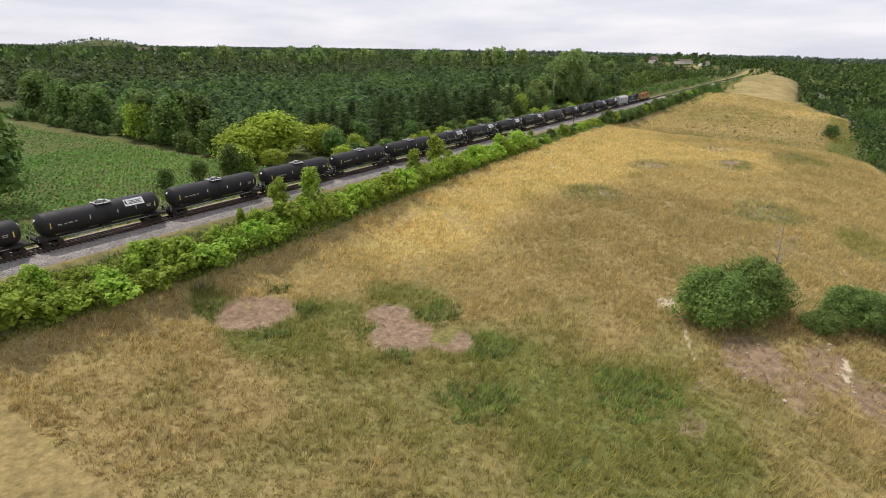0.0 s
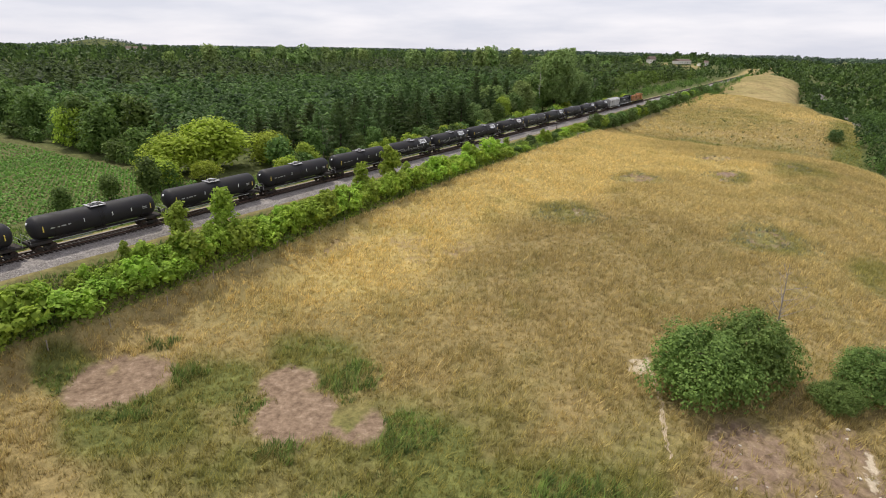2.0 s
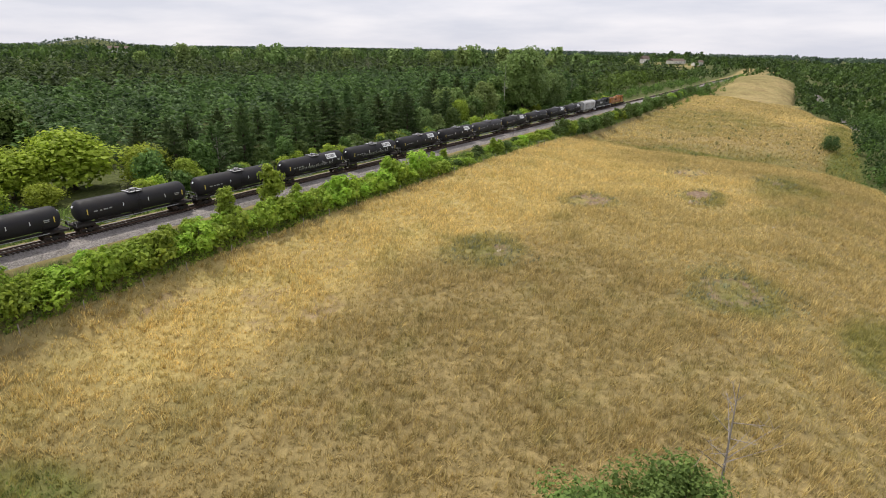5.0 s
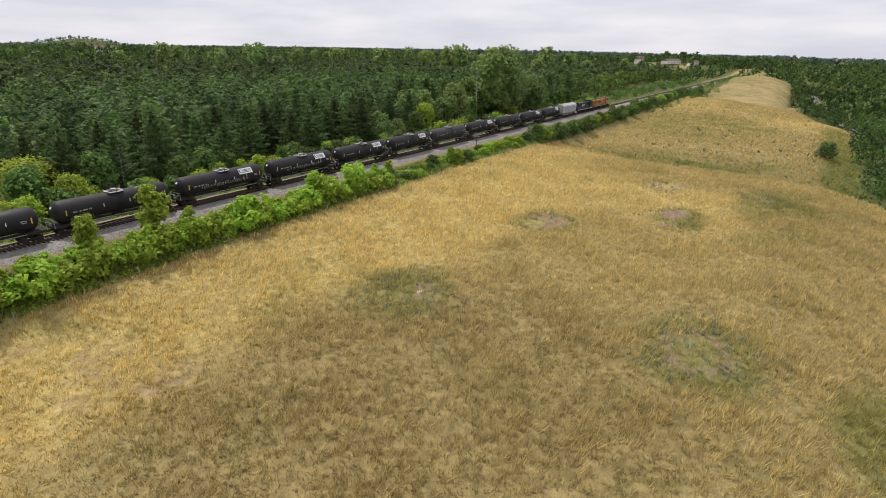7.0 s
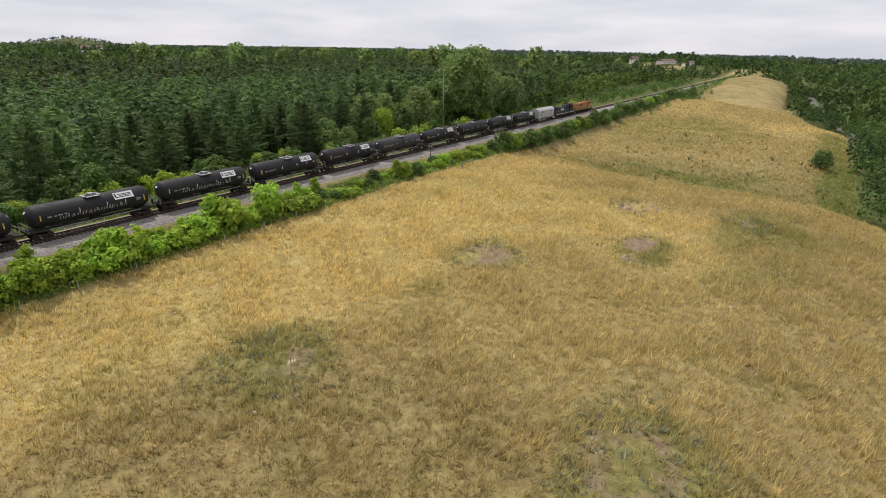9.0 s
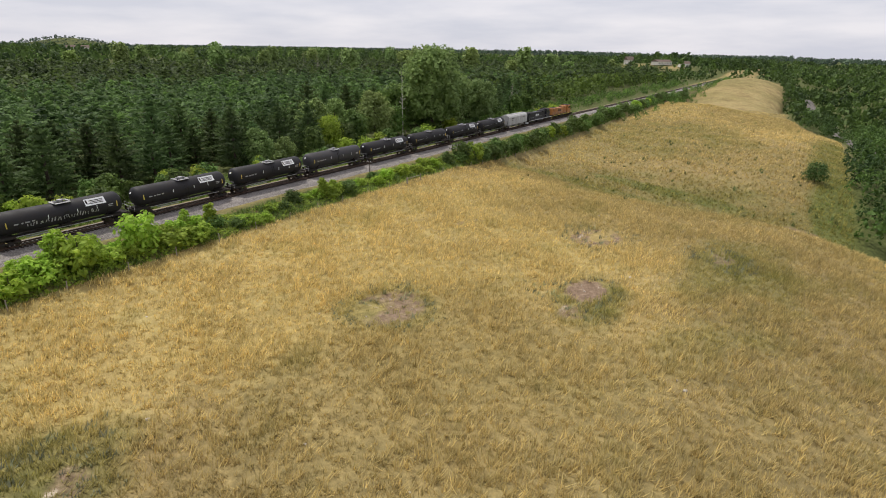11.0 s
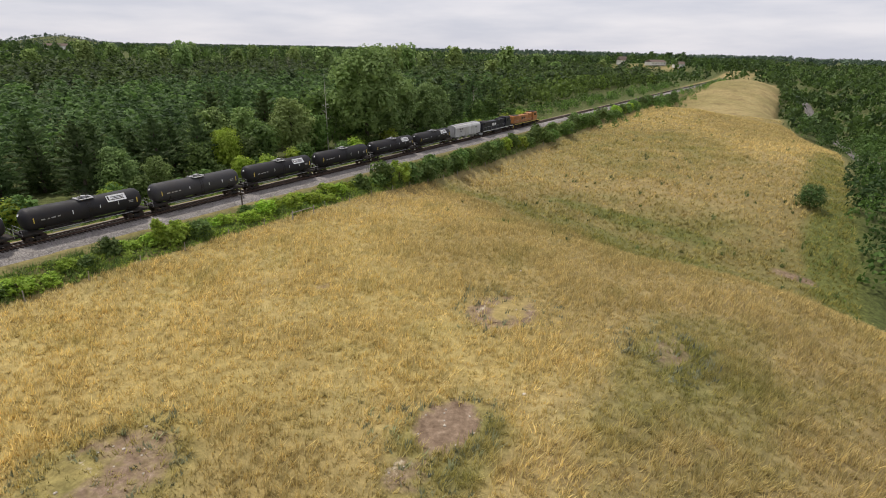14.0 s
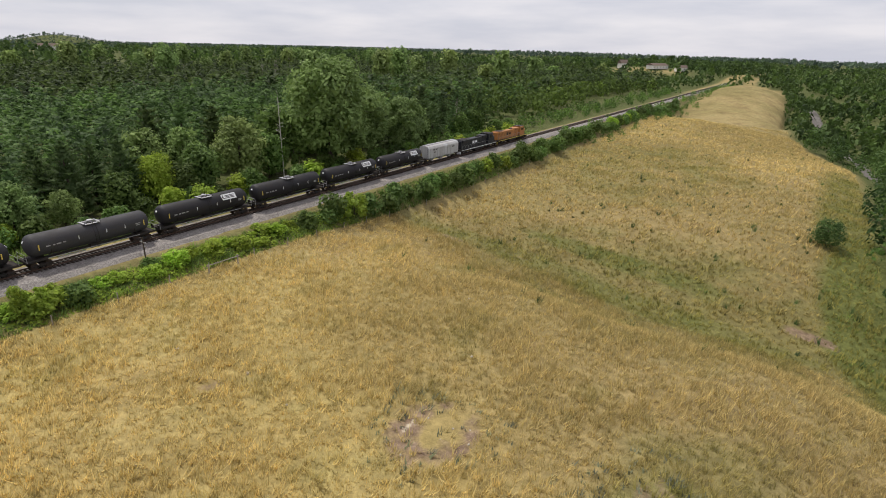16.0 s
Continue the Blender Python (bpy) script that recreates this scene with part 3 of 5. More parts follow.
ground_mesh.attributes.new("wood", "FLOAT", "POINT").data.foreach_set("value", wooded(S, P).ravel())
ground = tagged(new("ground", ground_mesh), "rolling dry pasture, valley and wooded country to the horizon", "ground", kind="structure")


def ground_at(s, p):
    return float(height(s, p))


def spot(s, p, dz=0.0):
    return place(s, p, ground_at(s, p) + dz)


# ---- railway ----
def strip(name, s0, s1, section, material, step=4.0, shift=None):
    """A long strip with the given cross-section (p, z)."""
    ss = np.arange(s0, s1 + step, step)
    sec = np.array(section)
    vs = []
    for i, s in enumerate(ss):
        rng = np.random.default_rng(i + 7)
        for j, (p, z) in enumerate(sec):
            w = rng.normal(0, 0.12) if j in (0, len(sec) - 1) else 0
            dp, dz = shift(s) if shift else (0, 0)
            q = place(s, p + w + dp, z + dz)
            vs.append(tuple(q))
    k = len(sec)
    fs = [(i * k + j, (i + 1) * k + j, (i + 1) * k + j + 1, i * k + j + 1) for i in range(len(ss) - 1) for j in range(k - 1)]
    return mesh_of(name, vs, np.array(fs)[:, ::-1], material)


bed = tagged(new("ballast_bed", strip("ballast_bed", -160, 1300, [(-4.6, -1.7), (-2.3, -0.34), (2.3, -0.34), (3.7, -0.58), (5.9, -1.85)], M_BALLAST, 2.5)), "grey crushed stone ballast under the railway", "railway", kind="structure")
railway = thing("railway_track", Matrix(), "single railway track of rusty rails on dark ties", "railway", kind="structure")
for side in (-0.7525, 0.7525):
    sec = [(side - 0.07, -0.17), (side - 0.07, -0.15), (side - 0.012, -0.13), (side - 0.012, -0.04), (side - 0.036, -0.03), (side - 0.036, 0.0), (side + 0.036, 0.0), (side + 0.036, -0.03), (side + 0.012, -0.04), (side + 0.012, -0.13), (side + 0.07, -0.15), (side + 0.07, -0.17)]
    vs, fs = [], []
    ends = np.arange(-160, 1301, 73)
    for s in ends:
        vs += [tuple(place(s, p, z)) for p, z in sec]
    fs = [(i * 12 + j, (i + 1) * 12 + j, (i + 1) * 12 + j + 1, i * 12 + j + 1) for i in range(len(ends) - 1) for j in range(11)]
    part("rail", mesh_of("rail", vs, np.array(fs)[:, ::-1], M_RAIL), M_RAIL, railway)
tie_v = np.array([(x, y, z) for x in (-1.3, 1.3) for y in (-0.115, 0.115) for z in (-0.37, -0.175)])
tie_f = np.array([(0, 1, 3, 2), (4, 6, 7, 5), (0, 4, 5, 1), (2, 3, 7, 6), (1, 5, 7, 3)])
tie_rng = np.random.default_rng(3)
rows = [(*place(s + tie_rng.normal(0, 0.02), tie_rng.normal(0, 0.03))[:2], 0.0, 1.0, math.radians(HEADING) + tie_rng.normal(0, 0.008)) for s in np.arange(-150, 760, 0.55)]
tv, tf, tie_tone = merged(tie_rng, [(tie_v, tie_f)], rows)
tagged(part("ties", mesh_of("ties", tv, tf, M_TIE), M_TIE, railway), kind="stuff")


def old_line(s):
    p = np.interp(s, [300, 365, 473, 577, 900], [120, 113, 101, 90, 70])
    return p, ground_at(s, p) + 0.25


tagged(new("gravel_lane", strip("gravel_lane", 330, 760, [(-3.4, -0.6), (-2.4, 0.15), (2.4, 0.15), (3.4, -0.6)], M_ROADBED, 5.0, old_line)), "grey gravel lane between the woods", "road", kind="structure")

# ---- train ----
NOSE = 303.0


def on_track(s):
    return Matrix.Translation(place(s, 0, 0)) @ pose(0, 0, 0, 0, 0, HEADING)


def truck(parent, y, wheelbase=1.75, axles=2, radius=0.44):
    """A bogie with side frames, springs, axles and wheels, under a car."""
    fr = bmesh.new()
    for x in (-1.0, 1.0):
        box(fr, x, y, 0.52, 0.16, wheelbase * (axles - 1) + 0.55, 0.2, 0.04)
        box(fr, x, y, 0.42, 0.2, 0.6, 0.34, 0.04)
        for i in range(axles):
            box(fr, x, y + (i - (axles - 1) / 2) * wheelbase, 0.46, 0.22, 0.3, 0.3, 0.05)
    box(fr, 0, y, 0.6, 2.0, 0.4, 0.25, 0.04)
    tr = part("truck", fr, M_FRAME, parent)
    for i in range(axles):
        yy = y + (i - (axles - 1) / 2) * wheelbase
        bm = bmesh.new()
        for x in (-0.75, 0.75):
            rod(bm, (x - 0.07, yy, radius), (x + 0.07, yy, radius), radius, radius, 20)
            sgn = 1 if x > 0 else -1
            rod(bm, (x - sgn * 0.07, yy, radius), (x - sgn * 0.1, yy, radius), radius + 0.028, radius + 0.028, 20)
        rod(bm, (-0.95, yy, radius), (0.95, yy, radius), 0.09, 0.09, 8)
        part("wheelset", bm, M_WHEEL, tr)
    return tr


def coupler(parent, y, way):
    bm = boxes((0, y + way * 0.35, 0.85, 0.2, 0.75, 0.22), (0, y + way * 0.72, 0.85, 0.34, 0.26, 0.3), bevel=0.03)
    part("coupler", bm, M_FRAME, parent)


def bars(parent, x, rows, material, tilt=0.0):
    """Unreadable markings: small plain bars on a side at x, rows of y, z, length, height."""
    bm = bmesh.new()
    for y, z, l, h in rows:
        box(bm, x, y, z, 0.02, l, h, 0, Matrix.Rotation(tilt, 4, "Y"))
    return tag_stuff(part("marking", bm, material, parent, "small unreadable white marking"))


def tank_car(material, panel, graffiti=False, seed=0):
    """A tank car, 18.1 m over the couplers, centred on its middle; +y is forward, +x the side towards the pasture."""
    rng = random.Random(seed)
    car = thing("tank_car", Matrix(), "", "")
    half, r, zc = 8.15, 1.53, 3.0
    bm = bmesh.new()
    rings, n = [], 40
    prof = [(-half - 0.02, 0.02), (-half + 0.03, 0.45), (-half + 0.14, 0.88), (-half + 0.34, 1.24), (-half + 0.6, 1.45), (-half + 0.85, r)]
    prof += [(y, r) for y in (-5.2, -5.18, -2.6, -2.58, 0.0, 2.58, 2.6, 5.18, 5.2)] + [(-y, q) for y, q in reversed(prof)]
    for y, q in prof:
        q2 = q + (0.012 if abs(abs(y) - 5.19) < 0.02 or abs(abs(y) - 2.59) < 0.02 else 0)
        sag = 0.06 * (1 - min(1, abs(y) / 7.0))
        rings.append([bm.verts.new((q2 * math.cos(6.28318 * i / n), y, zc - sag + q2 * math.sin(6.28318 * i / n))) for i in range(n)])
    for a, b in zip(rings, rings[1:]):
        for i in range(n):
            bm.faces.new((a[i], b[i], b[(i + 1) % n], a[(i + 1) % n]))
    bm.faces.new(rings[0])
    bm.faces.new(rings[-1][::-1])
    tank = shade(part("tank", bm, material, car))
    for y in (-5.6, 5.6):
        bm = bmesh.new()
        for a in range(20):
            a0, a1 = 3.35 + a * 0.1292, 3.35 + (a + 1) * 0.1292
            rod(bm, ((r + 0.03) * math.cos(a0), y, zc + (r + 0.03) * math.sin(a0)), ((r + 0.03) * math.cos(a1), y, zc + (r + 0.03) * math.sin(a1)), 0.05, 0.05, 5)
        part("saddle_band", bm, M_FRAME, tank)
    bm = bmesh.new()
    rod(bm, (0, 0.3, zc + r - 0.05), (0, 0.3, zc + r + 0.22), 0.36, 0.36, 20)
    rod(bm, (0, 0.3, zc + r + 0.2), (0, 0.3, zc + r + 0.26), 0.42, 0.40, 20)
    box(bm, 0.1, -0.45, zc + r + 0.1, 0.35, 0.4, 0.26, 0.04)
    part("manway", bm, M_STEEL, tank)
    bm = boxes((0.78, 0.2, zc + r - 0.08, 0.42, 2.1, 0.05), (-0.78, 0.2, zc + r - 0.08, 0.42, 2.1, 0.05), (0, 1.15, zc + r + 0.02, 1.6, 0.3, 0.05), (0, -0.8, zc + r + 0.02, 1.6, 0.3, 0.05))
    plat = part("platform", bm, M_STEEL, car, "galvanised top platform grating")
    bm = bmesh.new()
    for x in (-1.0, 1.0):
        for y in (-0.85, 0.2, 1.25):
            rod(bm, (x, y, zc + r - 0.1), (x, y, zc + r + 0.75), 0.022, None, 5)
        for z in (0.4, 0.75):
            rod(bm, (x, -0.85, zc + r + z), (x, 1.25, zc + r + z), 0.02, None, 5)
    part("guard_rail", bm, M_FRAME, plat)
    for x in (-1.0, 1.0):
        bm = bmesh.new()
        for y in (0.0, 0.45):
            rod(bm, (x * 1.62, y, 1.1), (x * 1.62, y, 3.2), 0.025, None, 5)
            rod(bm, (x * 1.62, y, 3.2), (x * 1.0, y, zc + r - 0.1), 0.025, None, 5)
        for i in range(8):
            z = 1.2 + 0.3 * i
            rod(bm, (x * 1.62, 0.0, z), (x * 1.62, 0.45, z), 0.016, None, 5)
        part("ladder", bm, M_FRAME, car)
    bm = boxes((0, -7.4, 1.2, 2.5, 2.6, 0.32), (0, 7.4, 1.2, 2.5, 2.6, 0.32), (0, 0, 1.05, 0.55, 15.6, 0.35), bevel=0.04)
    frame_part = part("underframe", bm, M_FRAME, car)
    for x in (-1.0, 1.0):
        bm = bmesh.new()
        rod(bm, (x * 1.36, -6.2, 1.28), (x * 1.36, 6.2, 1.28), 0.05, None, 6)
        box(bm, x * 1.25, -3.2, 1.0, 0.3, 3.6, 0.08, 0.02)
        part("running_pipe", bm, M_STEEL if x > 0 else M_FRAME, frame_part)
    part("outlet_box", boxes((0, 0.3, 1.12, 0.9, 1.4, 0.6), bevel=0.08), M_FRAME, frame_part)
    for y in (-1, 1):
        bm = bmesh.new()
        for x in (-1.3, 1.3):
            rod(bm, (x, y * 8.6, 1.2), (x, y * 8.6, 2.3), 0.025, None, 5)
        rod(bm, (-1.3, y * 8.6, 2.3), (1.3, y * 8.6, 2.3), 0.025, None, 5)
        rod(bm, (-1.3, y * 8.6, 1.75), (1.3, y * 8.6, 1.75), 0.02, None, 5)
        part("end_rail", bm, M_STEEL, frame_part)
        truck(car, y * 6.85)
        coupler(car, y * 8.3, y)
        part("brake_wheel" if y > 0 else "brake_box", rods(((0.7, y * 8.55, 2.0), (0.7, y * 8.62, 2.0), 0.26), sides=14) if y > 0 else boxes((0.5, y * 8.4, 1.6, 0.5, 0.3, 0.45), bevel=0.04), M_FRAME, car)
    for side in (-1, 1):
        for y in (-7.0, 7.0):
            bm = box(bmesh.new(), side * (r + 0.012), y, zc + 0.02, 0.025, 0.12, 0.75, 0)
            part("reflector_tape", bm, M_YELLOW, tank)
        for y, z in ((-2.1, 0.12), (1.6, 0.12), (4.2, 0.1)):
            part("reflector_tape", box(bmesh.new(), side * (r + 0.01), y, zc + z, 0.025, 0.09, 0.5), M_WHITE, tank)
        bars(tank, side * (r + 0.012), [(-5.9, zc - 0.05, 0.5, 0.16), (-5.2, zc - 0.05, 0.28, 0.16), (-4.6, zc - 0.02, 0.55, 0.16), (-3.9, zc + 0.0, 0.35, 0.16), (6.1, zc + 0.1, 0.7, 0.12), (6.1, zc - 0.12, 0.6, 0.1)], M_STEEL)
    for y in (-1, 1):
        part("placard", box(bmesh.new(), 0.0, y * (half - 0.02), zc + 0.75, 0.3, 0.06, 0.3, 0.0, Matrix.Rotation(y * 0.6, 4, "X")), M_WHITE, tank)
    if panel:
        a = 0.62
        m = Matrix.Rotation(-a, 4, "Y")
        c = Vector(((r + 0.012) * math.cos(a), 4.15, zc + (r + 0.012) * math.sin(a)))
        sign = part("panel", box(bmesh.new(), c.x, c.y, c.z, 0.025, 2.75, 1.05, 0, m), M_WHITE, tank, "white rectangular panel")
        bm = bmesh.new()
        for z, y, l in ((0.20, 0.15, 1.9), (-0.02, 0.2, 1.7), (-0.24, 0.0, 2.2)):
            q = c + m @ Vector((0.016, y, z))
            box(bm, q.x, q.y, q.z, 0.01, l, 0.11, 0, m)
        q = c + m @ Vector((0.016, -1.15, 0.08))
        box(bm, q.x, q.y, q.z, 0.01, 0.22, 0.6, 0, m)
        tag_stuff(part("marking", bm, M_FRAME, sign, "dark unreadable lines"))
    if graffiti:
        bm = bmesh.new()
        for i in range(26):
            y = -4.6 + i * 0.36 + rng.uniform(-0.1, 0.1)
            z = zc - 0.35 + rng.uniform(-0.12, 0.12)
            ang = math.asin((z - zc) / r)
            x = (r + 0.012) * math.cos(ang)
            box(bm, x, y, z, 0.015, rng.uniform(0.06, 0.16), rng.uniform(0.3, 0.62), 0, Matrix.Rotation(-ang, 4, "Y") @ Matrix.Rotation(rng.uniform(-0.5, 0.5), 4, "X"))
        tag_stuff(part("graffiti", bm, M_STEEL, tank, "pale scrawled graffiti strokes"))
    return car


def locomotive(body, cab_colour, stripe, label, flip=False):
    """A six-axle freight locomotive, 22.3 m long, nose towards +y."""
    car = thing("locomotive", Matrix(), label, "locomotive", "train")
    fr = part("frame", boxes((0, 0, 1.35, 3.0, 21.2, 0.35), (0, 10.7, 1.0, 2.9, 0.3, 1.0), (0, -10.7, 1.0, 2.9, 0.3, 1.0), bevel=0.05), M_FRAME, car)
    part("fuel_tank", boxes((0, -0.2, 0.85, 2.7, 5.2, 0.85), bevel=0.15), M_FRAME, car)
    hood = part("hood", boxes((0, -2.2, 2.75, 1.85, 14.2, 2.5), bevel=0.1), body, car)
    rad = part("radiator", boxes((0, -7.6, 3.75, 2.9, 4.6, 0.85), (0, -8.0, 2.8, 2.1, 4.8, 2.3), bevel=0.12), body, car, "flared radiator section")
    part("grille", boxes((0, -7.6, 4.2, 2.3, 3.6, 0.06)), M_FRAME, rad)
    for y in (-1.5, 1.2, 3.0):
        part("hood_door", boxes((0, y, 2.7, 1.9, 1.5, 1.9), bevel=0.02), body, hood)
    part("exhaust", boxes((0, 0.6, 4.08, 0.8, 1.2, 0.25), bevel=0.05), M_FRAME, hood)
    part("dynamic_brake", boxes((0, 3.4, 3.95, 2.3, 2.6, 0.6), bevel=0.1), body, hood)
    cab = part("cab", boxes((0, 6.5, 3.0, 3.05, 2.9, 3.0), bevel=0.14), cab_colour, car)
    part("cab_roof", boxes((0, 6.5, 4.53, 2.8, 3.0, 0.12), bevel=0.05), M_FRAME, cab)
    for x in (-1.53, 1.53):
        part("side_window", boxes((x, 6.2, 3.6, 0.05, 0.8, 0.7), (x, 7.2, 3.6, 0.05, 0.7, 0.7)), M_GLASS, cab)
    for x in (-0.8, 0.8):
        part("windscreen", boxes((x, 7.96, 3.75, 1.0, 0.05, 0.7)), M_GLASS, cab)
    part("nose", boxes((0, 8.9, 2.45, 2.0, 1.9, 1.9), bevel=0.18), cab_colour, car)
    part("number_boards", boxes((0, 7.98, 4.3, 1.6, 0.08, 0.25)), M_WHITE, cab)
    for y in (-10.85, 10.85):
        part("pilot", boxes((0, y, 0.7, 2.7, 0.12, 0.7), bevel=0.03), stripe, fr)
    for x in (-1.45, 1.45):
        bm = bmesh.new()
        for y in np.arange(-10.3, 5.2, 1.7):
            rod(bm, (x, y, 1.5), (x, y, 2.55), 0.025, None, 5)
        rod(bm, (x, -10.3, 2.55), (x, 4.8, 2.55), 0.025, None, 5)
        part("handrail", bm, M_STEEL, car)
        part("sill_stripe", boxes((x * 1.045, 0, 1.36, 0.03, 20.8, 0.16)), stripe, fr)
        bm = boxes((x / 1.45 * 0.945, -3.2, 2.95, 0.03, 1.1, 0.8), (x / 1.45 * 0.945, -1.6, 2.95, 0.03, 1.2, 0.6), bevel=0.0)
        part("emblem", bm, M_WHITE if body is M_NAVY else M_FRAME, hood, "plain emblem shapes")
        for y in (9.7, -9.9):
            bm = bmesh.new()
            for i in range(3):
                box(bm, x * 0.9, y + 0.25 * i - 0.2, 0.5 + 0.28 * i, 0.5, 0.25, 0.29)
            part("steps", bm, M_FRAME, fr)
    part("horn", boxes((0, 5.2, 4.7, 0.5, 0.3, 0.2), bevel=0.04), M_STEEL, cab)
    for y in (-6.9, 6.9):
        truck(car, y, 2.0, 3, 0.53)
    for y in (-1, 1):
        coupler(car, y * 10.6, y)
    return car


def hopper_car():
    """A light grey covered hopper, 17 m long."""
    car = thing("hopper_car", Matrix(), "light grey covered hopper car behind the locomotives", "freight car", "train")
    bm = bmesh.new()
    sec = [(-1.52, 1.5), (-1.56, 2.2), (-1.58, 4.0), (-1.2, 4.5), (-0.55, 4.66), (0.55, 4.66), (1.2, 4.5), (1.58, 4.0), (1.56, 2.2), (1.52, 1.5)]
    a = [bm.verts.new((x, -7.3, z)) for x, z in sec]
    b = [bm.verts.new((x, 7.3, z)) for x, z in sec]
    for i in range(len(sec)):
        j = (i + 1) % len(sec)
        bm.faces.new((a[i], b[i], b[j], a[j]))
    bm.faces.new(a)
    bm.faces.new(b[::-1])
    bmesh.ops.recalc_face_normals(bm, faces=bm.faces)
    body = part("body", bm, M_HOPPER, car)
    for x in (-1.6, 1.6):
        for y in np.linspace(-6.6, 6.6, 9):
            part("rib", boxes((x, y, 2.75, 0.06, 0.12, 2.4)), M_HOPPER, body)
    part("roof_walk", boxes((0, 0, 4.78, 0.9, 14.4, 0.06)), M_STEEL, car)
    for y in np.linspace(-5, 5, 4):
        part("hatch", boxes((0, y, 4.72, 0.7, 2.4, 0.12), bevel=0.03), M_HOPPER, body)
    for y in (-4.4, 0, 4.4):
        bm = bmesh.new()
        bmesh.ops.create_cone(bm, cap_ends=True, segments=4, radius1=0.5, radius2=1.9, depth=1.1, matrix=Matrix.Translation((0, y, 1.0)) @ Matrix.Rotation(math.pi / 4, 4, "Z"))
        part("hopper_bay", bm, M_HOPPER, body)
    part("underframe", boxes((0, 0, 1.15, 0.6, 16.4, 0.35), (0, 7.6, 1.3, 2.9, 0.8, 0.25), (0, -7.6, 1.3, 2.9, 0.8, 0.25), bevel=0.03), M_FRAME, car)
    for y in (-1, 1):
        truck(car, y * 6.6)
        coupler(car, y * 7.9, y)
        for x in (-1.3, 1.3):
            part("end_ladder", rods(((x, y * 7.9, 1.3), (x, y * 7.4, 4.4), 0.04), sides=5), M_FRAME, car)
    bars(body, 1.6, [(-4.8, 3.6, 0.8, 0.35), (-3.6, 3.6, 0.7, 0.3), (-4.5, 2.9, 1.0, 0.2), (4.6, 3.4, 1.2, 0.25)], M_FRAME)
    return car


lead = locomotive(M_ORANGE, M_ORANGE, M_YELLOW, "orange diesel locomotive with dark roof at the train's head")
lead.matrix_basis = on_track(NOSE - 11.2)
second = locomotive(M_NAVY, M_NAVY, M_WHITE, "black diesel locomotive with white emblem, coupled behind the orange one")
second.matrix_basis = on_track(NOSE - 33.6)
hopper = hopper_car()
hopper.matrix_basis = on_track(NOSE - 53.7)
first_tank = NOSE - 62.4 - 9.05
PLAIN, GREY = (2, 4, 9, 10, 11, 12), (4,)
made = {}
for i in range(17):
    kind_key = (i in GREY, i not in PLAIN, i in (7, 8))
    m = on_track(first_tank - 18.1 * i)
    label = "faded dark grey tank car with no panel" if kind_key[0] else "black tank car with pale graffiti and a white panel" if kind_key[2] else "black tank car with a white panel on its side" if kind_key[1] else "plain black tank car with small white markings"
    if kind_key in made:
        c = copy_thing(made[kind_key], m)
    else:
        c = made[kind_key] = tank_car(M_TANK_GREY if kind_key[0] else M_TANK, kind_key[1], kind_key[2], i)
        c.matrix_basis = m
    tagged(c, label, "tank car", "tank cars of the train")

# ---- trees and shrubs ----
def tree_kind(name, seed, width, low, high, n_lobes, n_leaves, leaf, material, radius, label, category="tree", bark=None, spread=0.62, blob=1.0):
    crown, lob = crown_mesh("crown", seed, width, low, high, n_lobes, n_leaves, leaf, material, 0.85, spread, blob)
    trunk = trunk_mesh("trunk", seed, high, radius, lob, bark or M_BARK)
    root = thing(name, Matrix.Translation((0, 0, -500)), label, category)
    part("trunk", trunk, M_BARK, root)
    part("crown", crown, material, root)
    return root


def pine_kind(seed, tall, width, label):
    needles, trunk = pine_mesh("crown", seed, tall, width, 11, 96, M_PINE, 0.55)
    root = thing("pine_tree", Matrix.Translation((0, 0, -500)), label, "pine tree", "plantation pines")
    part("trunk", trunk, M_BARK, root)
    part("crown", needles, M_PINE, root)
    return root


planted = set()


def plant(kind_ob, s, p, size=1.0, turn=0.0, flat=1.0, sink=0.0):
    """Sets the kind's first plant, or a copy of it, on the ground."""
    m = Matrix.Translation(spot(s, p, -sink)) @ pose(0, 0, 0, 0, 0, turn)
    if kind_ob in planted:
        ob = copy_thing(kind_ob, m)
    else:
        planted.add(kind_ob)
        ob = kind_ob
        ob.matrix_basis = m
    ob.scale = (size, size, size * flat)
    return ob


rnd = random.Random(11)
PINES = [pine_kind(20 + i, 15.0, 13.0, "dark green plantation pine with drooping tiers of boughs") for i in range(4)]
BROADS = [tree_kind("broadleaf_tree", 40 + i, 10.5, 0.2, 12.0, 20, 1700, 0.44, M_LEAF, 0.26, "green broadleaf tree at the edge of the plantation") for i in range(4)]
YELLOWS = [tree_kind("broadleaf_tree", 60 + i, 11.0, 0.4, 10.5, 24, 4200, 0.33, M_LEAF_YELLOW, 0.25, "bright yellow-green broadleaf tree beside the railway") for i in range(2)]
WILLOW = tree_kind("broadleaf_tree", 71, 10.5, 0.3, 14.5, 26, 3000, 0.36, M_LEAF_TALL, 0.26, "light green rounded broadleaf tree among the pines", "tree", None, 0.8, 0.8)
TALL = tree_kind("cottonwood_tree", 77, 20.0, 0.8, 28.5, 64, 9000, 0.50, M_LEAF_TALL, 0.55, "very tall green cottonwood rising above the forest", "tree", None, 0.95, 0.62)
SHRUBS = [tree_kind("shrub", 80 + i, 4.4, -0.2, 3.3, 16, 640, 0.25, M_SHRUB, 0.07, "leafy green shrub in the hedgerow below the railway", "shrub", None, 0.85, 0.72) for i in range(6)]
